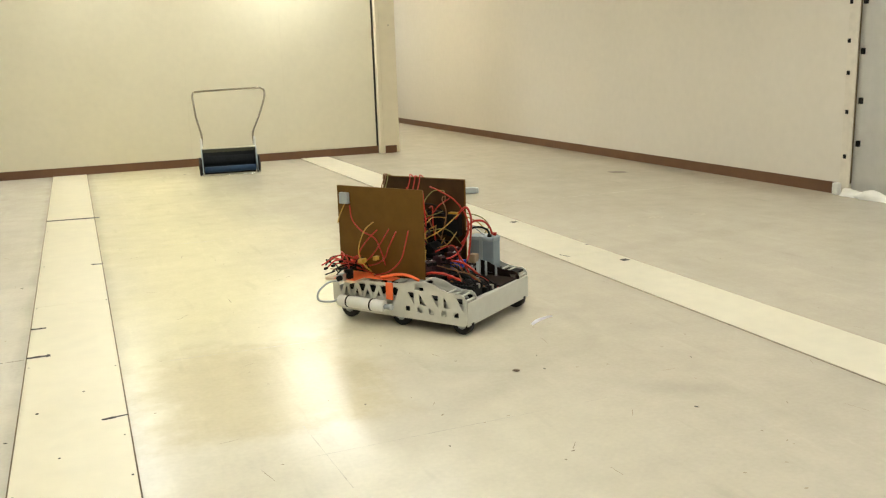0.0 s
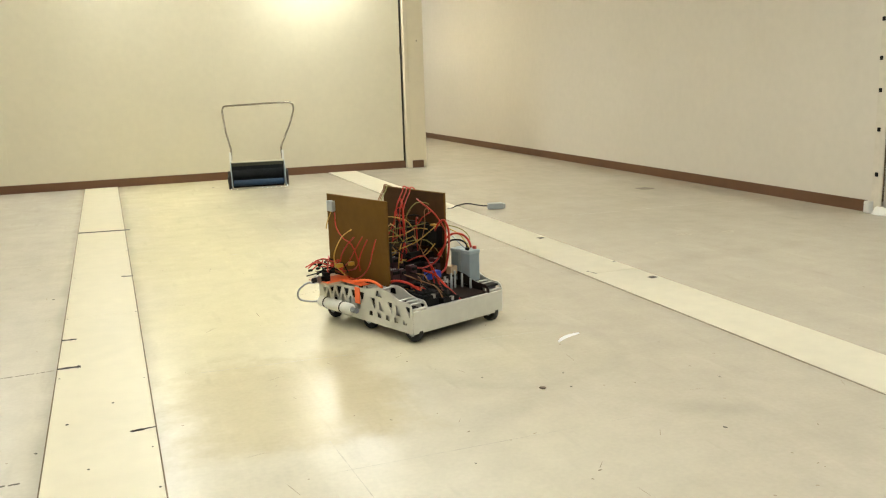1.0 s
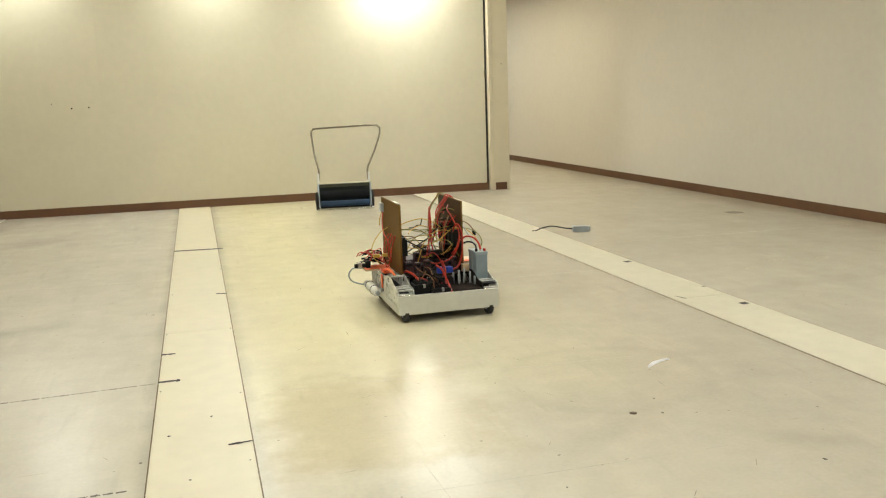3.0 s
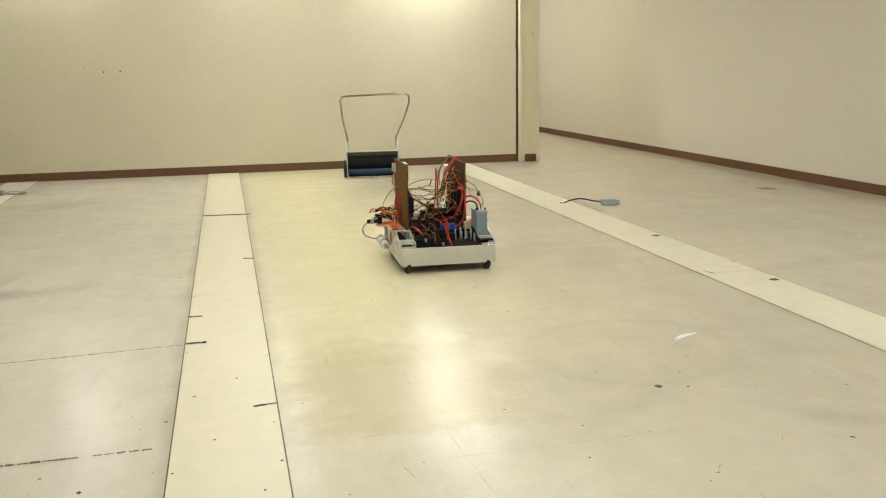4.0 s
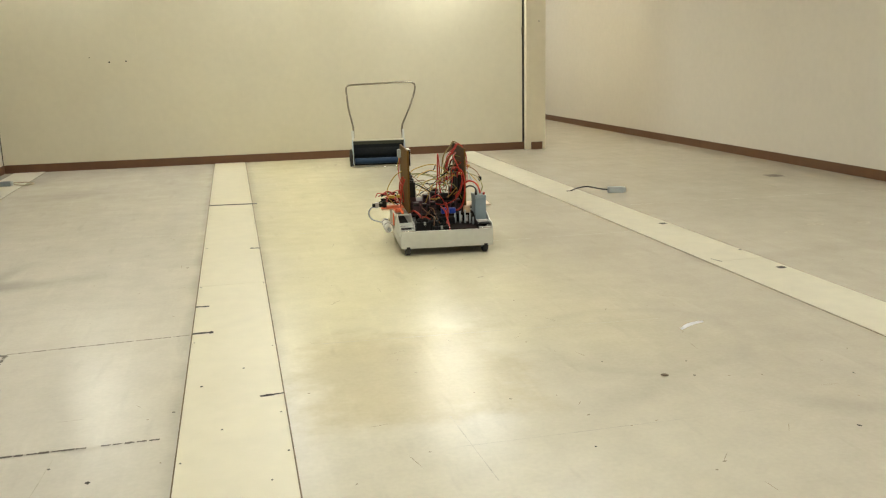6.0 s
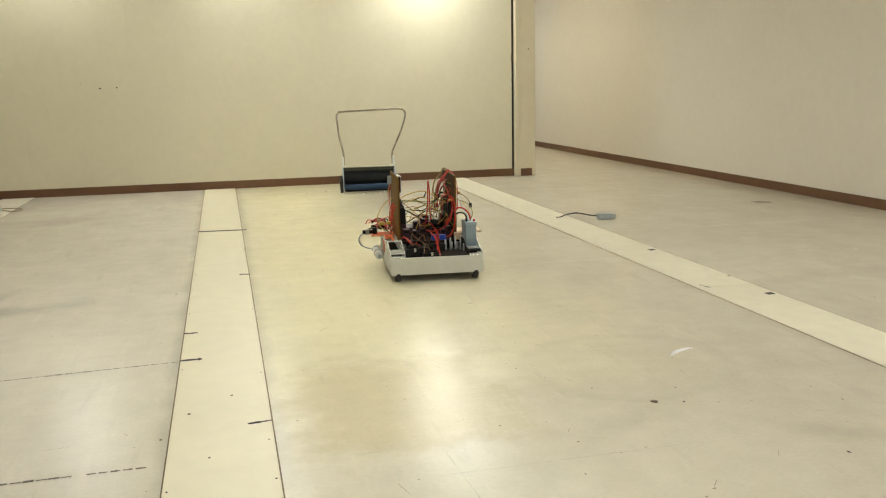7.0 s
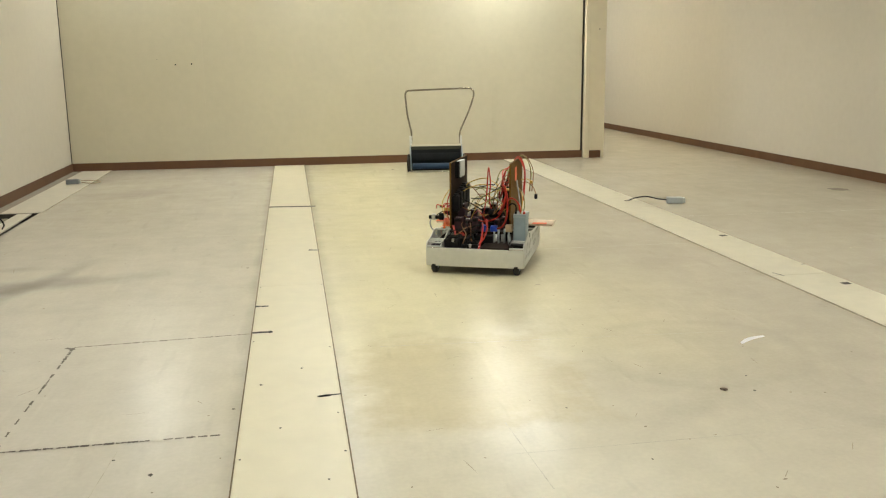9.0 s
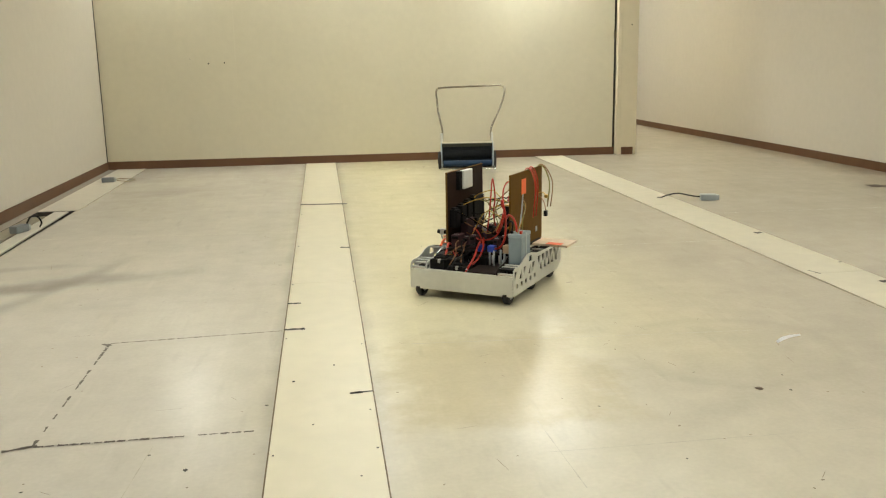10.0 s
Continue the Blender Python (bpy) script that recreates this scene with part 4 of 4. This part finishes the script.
    wire([(xo, 0.33, 0.55), (xo - 0.01, 0.31, 0.48), (xo - 0.015, 0.25, 0.43), (xo - 0.01, 0.18, 0.40), (xo, 0.15, 0.33), (xo, 0.13, 0.27)], 0)
    wire([(xo, 0.17, 0.44), (xo - 0.015, 0.21, 0.40), (xo - 0.015, 0.27, 0.33), (xo - 0.01, 0.29, 0.26), (xo, 0.30, 0.225)], 0)
    wire([(xo, 0.06, 0.44), (xo - 0.02, 0.09, 0.37), (xo - 0.02, 0.12, 0.31), (xo, 0.19, 0.27), (xo - 0.02, 0.28, 0.25)], 0)
    wire([(xo, -0.01, 0.45), (xo - 0.02, -0.005, 0.39), (xo - 0.03, 0.02, 0.31), (xo - 0.03, 0.09, 0.25), (xo - 0.04, 0.17, 0.225)], 0)
    wire([(xo, 0.10, 0.45), (xo - 0.02, 0.14, 0.38), (xo - 0.02, 0.20, 0.31), (xo - 0.02, 0.26, 0.27)], 1)
    wire([(xo, 0.36, 0.555), (xo - 0.01, 0.385, 0.50), (xo - 0.01, 0.40, 0.46)], 2)
    # tangle at the left rear
    for i in range(24):
        a = (-0.225 - rng.uniform(0, 0.04), rng.uniform(0.20, 0.40), rng.uniform(0.225, 0.29))
        b = (-0.28 - rng.uniform(0, 0.12), rng.uniform(0.24, 0.42), rng.uniform(0.235, 0.31))
        wire(wavy_wire(a, b, rng.uniform(0.0, 0.05), 0.022, 4), rng.choice((0, 0, 1, 1, 3, 4, 4)))
        if i % 4 == 0:
            part("plug", box(b[0] - 0.02, b[0] + 0.004, b[1] - 0.005, b[1] + 0.005, b[2] - 0.006, b[2] + 0.006, 0.002), BLACK, ob, "black connector")
    for i in range(1):
        y = rng.uniform(0.15, 0.40)
        wire([(xo, y, 0.46 + rng.uniform(-0.05, 0.06)), (xo - 0.05, y + 0.02, 0.44), (xo - 0.10, y + rng.uniform(-0.03, 0.03), 0.36), (xo - 0.10, y, 0.30), (xo - 0.06, y - 0.02, 0.25)], rng.choice((1, 3, 5, 2)))
    part("plug", box(-0.315, -0.275, 0.20, 0.225, 0.29, 0.31, 0.003), YELLOW, ob, "yellow connector")
    part("plug", box(-0.27, -0.24, 0.15, 0.17, 0.30, 0.32, 0.003), YELLOW, ob, "yellow connector")
    # between the boards
    for i in range(22):
        a = (rng.uniform(-0.19, -0.08), rng.uniform(-0.10, 0.38), rng.uniform(0.24, 0.46))
        b = (rng.uniform(0.02, 0.155), rng.uniform(-0.12, 0.36), rng.uniform(0.24, 0.50))
        wire(wavy_wire(a, b, rng.uniform(-0.06, 0.12), 0.035, 4), rng.choice((1, 2, 2, 3, 3, 3, 4, 4, 4, 5, 5)))
    for i in range(11):
        a = (rng.uniform(0.02, 0.10), rng.uniform(-0.08, 0.30), rng.uniform(0.30, 0.40))
        b = (0.158, rng.uniform(-0.05, 0.36), rng.uniform(0.46, 0.60))
        wire(wavy_wire(a, b, rng.uniform(0.02, 0.10), 0.03, 4), rng.choice((0, 1, 3, 5, 4)))
    # over the top of the right board
    for i, (y, out) in enumerate(((0.20, 0.03), (0.385, 0.045), (0.17, 0.035), (0.37, 0.05), (0.395, 0.06), (0.23, 0.03))):
        wire([(0.06 + 0.01 * i, y - 0.05, 0.40), (0.09, y - 0.02, 0.54), (0.150, y, 0.625), (0.172, y + 0.01, 0.646 + 0.003 * (i % 3)), (0.19 + out * 0.4, y, 0.62), (0.19 + out, y - 0.01, 0.54), (0.185 + out, y - 0.03, 0.44 - 0.03 * (i % 3))], (0, 3, 1, 5, 3, 0)[i])
    wire([(0.178, 0.30, 0.47), (0.23, 0.22, 0.49), (0.28, 0.15, 0.47), (0.305, 0.11, 0.43)], 3)
    part("plug", box(0.296, 0.314, 0.095, 0.118, 0.40, 0.43, 0.003), BLACK, ob, "black connector")
    wire([(0.178, 0.34, 0.49), (0.22, 0.30, 0.50), (0.25, 0.27, 0.49)], 2)
    part("plug", box(0.245, 0.262, 0.255, 0.275, 0.475, 0.495, 0.002), YELLOW, ob, "yellow connector")
    for x, y, z in ((0.085, -0.165, 0.232), (0.115, -0.18, 0.246), (0.150, -0.17, 0.252), (0.180, -0.19, 0.236), (0.192, -0.24, 0.215)):
        part("terminal_post", drum((x, y, 0.164), (x, y, z), 0.0060, 10, 0.001), GREYP, ob, "grey terminal post")
    part("front_controller", box(-0.085, 0.018, -0.345, -0.24, 0.10, 0.180, 0.004), BLACK, ob, "black motor controller")
    part("front_controller", box(-0.192, -0.105, -0.335, -0.225, 0.10, 0.208, 0.004), BLACK, ob, "black motor controller")
    # fins, terminals and a loom on the front controllers
    for x0, x1, y0, y1, z in ((-0.085, 0.018, -0.345, -0.24, 0.180), (-0.192, -0.105, -0.335, -0.225, 0.208)):
        for i in range(5):
            y = y0 + 0.03 + i * 0.016
            part("cooling_fin", box(x0 + 0.008, x1 - 0.008, y, y + 0.006, z - 0.001, z + 0.010, 0.001), BLACK, ob)
        for i in range(3):
            x = x0 + 0.02 + i * 0.028
            part("terminal", box(x, x + 0.014, y0 - 0.004, y0 + 0.014, z - 0.016, z + 0.004, 0.002), (BLACK, STEEL, BLACK)[i], ob)
        wire([(x0 + 0.03, y0, z), (x0 + 0.035, y0 + 0.03, z + 0.03), (x0 + 0.05, y0 + 0.10, z + 0.04), (x0 + 0.06, -0.14, 0.235)], 4)
    wire([(0.0, -0.10, 0.27), (0.015, -0.17, 0.255), (0.022, -0.24, 0.21), (0.022, -0.31, 0.175), (0.02, -0.345, 0.155)], 0, 0.0058)
    for i in range(6):
        a = (rng.uniform(-0.15, 0.05), rng.uniform(-0.15, -0.10), rng.uniform(0.23, 0.28))
        b = (rng.uniform(-0.17, 0.01), rng.uniform(-0.33, -0.22), rng.uniform(0.15, 0.19))
        wire(wavy_wire(a, b, 0.02, 0.02, 4), rng.choice((1, 4, 4, 4, 3, 4)))
    # heavy red leads to the battery and the front
    wire([(0.150, -0.02, 0.40), (0.12, -0.07, 0.47), (0.135, -0.11, 0.51), (0.155, -0.125, 0.46), (0.16, -0.12, 0.38), (0.15, -0.115, 0.30), (0.12, -0.12, 0.25), (0.06, -0.11, 0.24)], 0, 0.0055)
    wire([(0.14, 0.10, 0.60), (0.11, 0.02, 0.585), (0.12, -0.06, 0.54), (0.145, -0.11, 0.45), (0.13, -0.11, 0.36), (0.08, -0.10, 0.30), (0.0, -0.09, 0.28), (-0.06, -0.07, 0.30)], 1, 0.0038)
    wire([(0.155, -0.10, 0.41), (0.18, -0.13, 0.435), (0.215, -0.16, 0.43), (0.24, -0.18, 0.40), (0.25, -0.19, 0.36)], 0, 0.0058)
    wire([(0.160, -0.09, 0.38), (0.185, -0.12, 0.40), (0.21, -0.15, 0.40), (0.222, -0.18, 0.385), (0.222, -0.19, 0.36)], 4, 0.005)
    wire([(0.10, -0.10, 0.33), (0.13, -0.12, 0.38), (0.145, -0.115, 0.44)], 0, 0.006)
    wire([(0.03, -0.12, 0.30), (0.04, -0.15, 0.25), (0.03, -0.19, 0.20), (0.015, -0.25, 0.175)], 0, 0.005)
    wire([(-0.06, -0.05, 0.32), (-0.02, -0.12, 0.35), (0.02, -0.13, 0.30), (0.03, -0.14, 0.23), (0.0, -0.2, 0.17)], 1)
    wire([(0.262, -0.14, 0.36), (0.27, -0.16, 0.40), (0.262, -0.12, 0.44), (0.24, -0.04, 0.46), (0.19, 0.06, 0.47)], 5)
    wire([(0.25, -0.18, 0.352), (0.25, -0.10, 0.42), (0.22, 0.02, 0.46), (0.18, 0.10, 0.48)], 2, 0.003)
    wire([(-0.02, 0.05, 0.30), (0.0, 0.04, 0.42), (0.005, 0.05, 0.52), (0.01, 0.06, 0.60), (0.02, 0.07, 0.50), (0.015, 0.06, 0.40), (0.03, 0.06, 0.32)], 1, 0.0042)
    # small runs over the front deck
    for i in range(5):
        a = (rng.uniform(-0.18, 0.0), rng.uniform(-0.30, -0.18), rng.uniform(0.13, 0.17))
        b = (rng.uniform(-0.15, 0.02), rng.uniform(-0.20, -0.10), rng.uniform(0.19, 0.24))
        wire(wavy_wire(a, b, 0.02, 0.02, 3), rng.choice((0, 1, 4, 4, 2)))
    return ob


ROBOT_ROWS = [
    (0.0, 1.617, 4.492, 35.0),
    (0.5, 1.551, 4.622, 33.2),
    (0.8, 1.488, 4.702, 27.5),
    (1.0, 1.447, 4.755, 21.2),
    (1.2, 1.420, 4.832, 13.6),
    (1.5, 1.395, 4.953, 3.0),
    (1.7, 1.386, 5.025, 1.9),
    (2.0, 1.369, 5.145, 1.4),
    (2.2, 1.357, 5.235, 1.2),
    (3.3, 1.312, 5.785, -0.2),
    (3.5, 1.302, 5.873, -0.5),
    (4.0, 1.303, 6.103, -2.2),
    (4.5, 1.320, 6.270, -5.2),
    (5.5, 1.318, 6.300, -4.9),
    (5.7, 1.318, 6.300, -4.9),
    (6.8, 1.318, 6.290, -4.9),
    (7.0, 1.318, 6.283, -5.0),
    (7.5, 1.315, 6.229, -15.1),
    (8.0, 1.274, 6.170, -24.0),
    (8.5, 1.262, 6.153, -23.0),
    (9.0, 1.166, 5.939, -22.8),
    (9.5, 1.012, 5.607, -24.0),
    (10.0, 0.860, 5.318, -33.4),
]
WHEEL_R = 0.052
robot = build_robot()
wheels = []
for s in (-1, 1):
    for y in (-0.315, 0.02, 0.33):
        wheel = part("wheel", drum((-0.017, 0, 0), (0.017, 0, 0), WHEEL_R, 28, 0.006), RUBBER, robot, "black rubber wheel")
        hub = drum((-0.020, 0, 0), (0.020, 0, 0), 0.026, 12, 0.003)
        for i in range(5):
            a = 2 * math.pi * i / 5
            add_box(hub, -0.0205, 0.0205, math.cos(a) * 0.017 - 0.004, math.cos(a) * 0.017 + 0.004, math.sin(a) * 0.017 - 0.004, math.sin(a) * 0.017 + 0.004)
        part("hub", hub, GREYP, wheel, "grey wheel hub")
        wheels.append((wheel, s * 0.25, y))


def robot_at(t):
    for (t0, *a), (t1, *b) in zip(ROBOT_ROWS, ROBOT_ROWS[1:]):
        if t <= t1:
            k = (t - t0) / (t1 - t0)
            k = max(0.0, k)
            return [p + (q - p) * k for p, q in zip(a, b)]
    return ROBOT_ROWS[-1][1:]


def wheel_rows(x, y):
    """Roll of a wheel at x, y on the robot, from the way that its hub travels."""
    rows, roll, last = [], 0.0, None
    for i in range(0, 101):
        t = i / 10
        px, py, yaw = robot_at(t)
        c, sn = math.cos(radians(yaw)), math.sin(radians(yaw))
        hub = Vector((px + c * x - sn * y, py + sn * x + c * y))
        if last is not None:
            roll -= math.degrees((hub - last).dot(Vector((-sn, c))) / WHEEL_R)
        last = hub
        rows.append((t, pose(x, y, WHEEL_R, roll, 0, 0)))
    return rows


def motions():
    walk(robot, [(t, pose(x, y, 0, 0, 0, yaw)) for t, x, y, yaw in ROBOT_ROWS])
    for wheel, x, y in wheels:
        walk(wheel, wheel_rows(x, y))


motions()
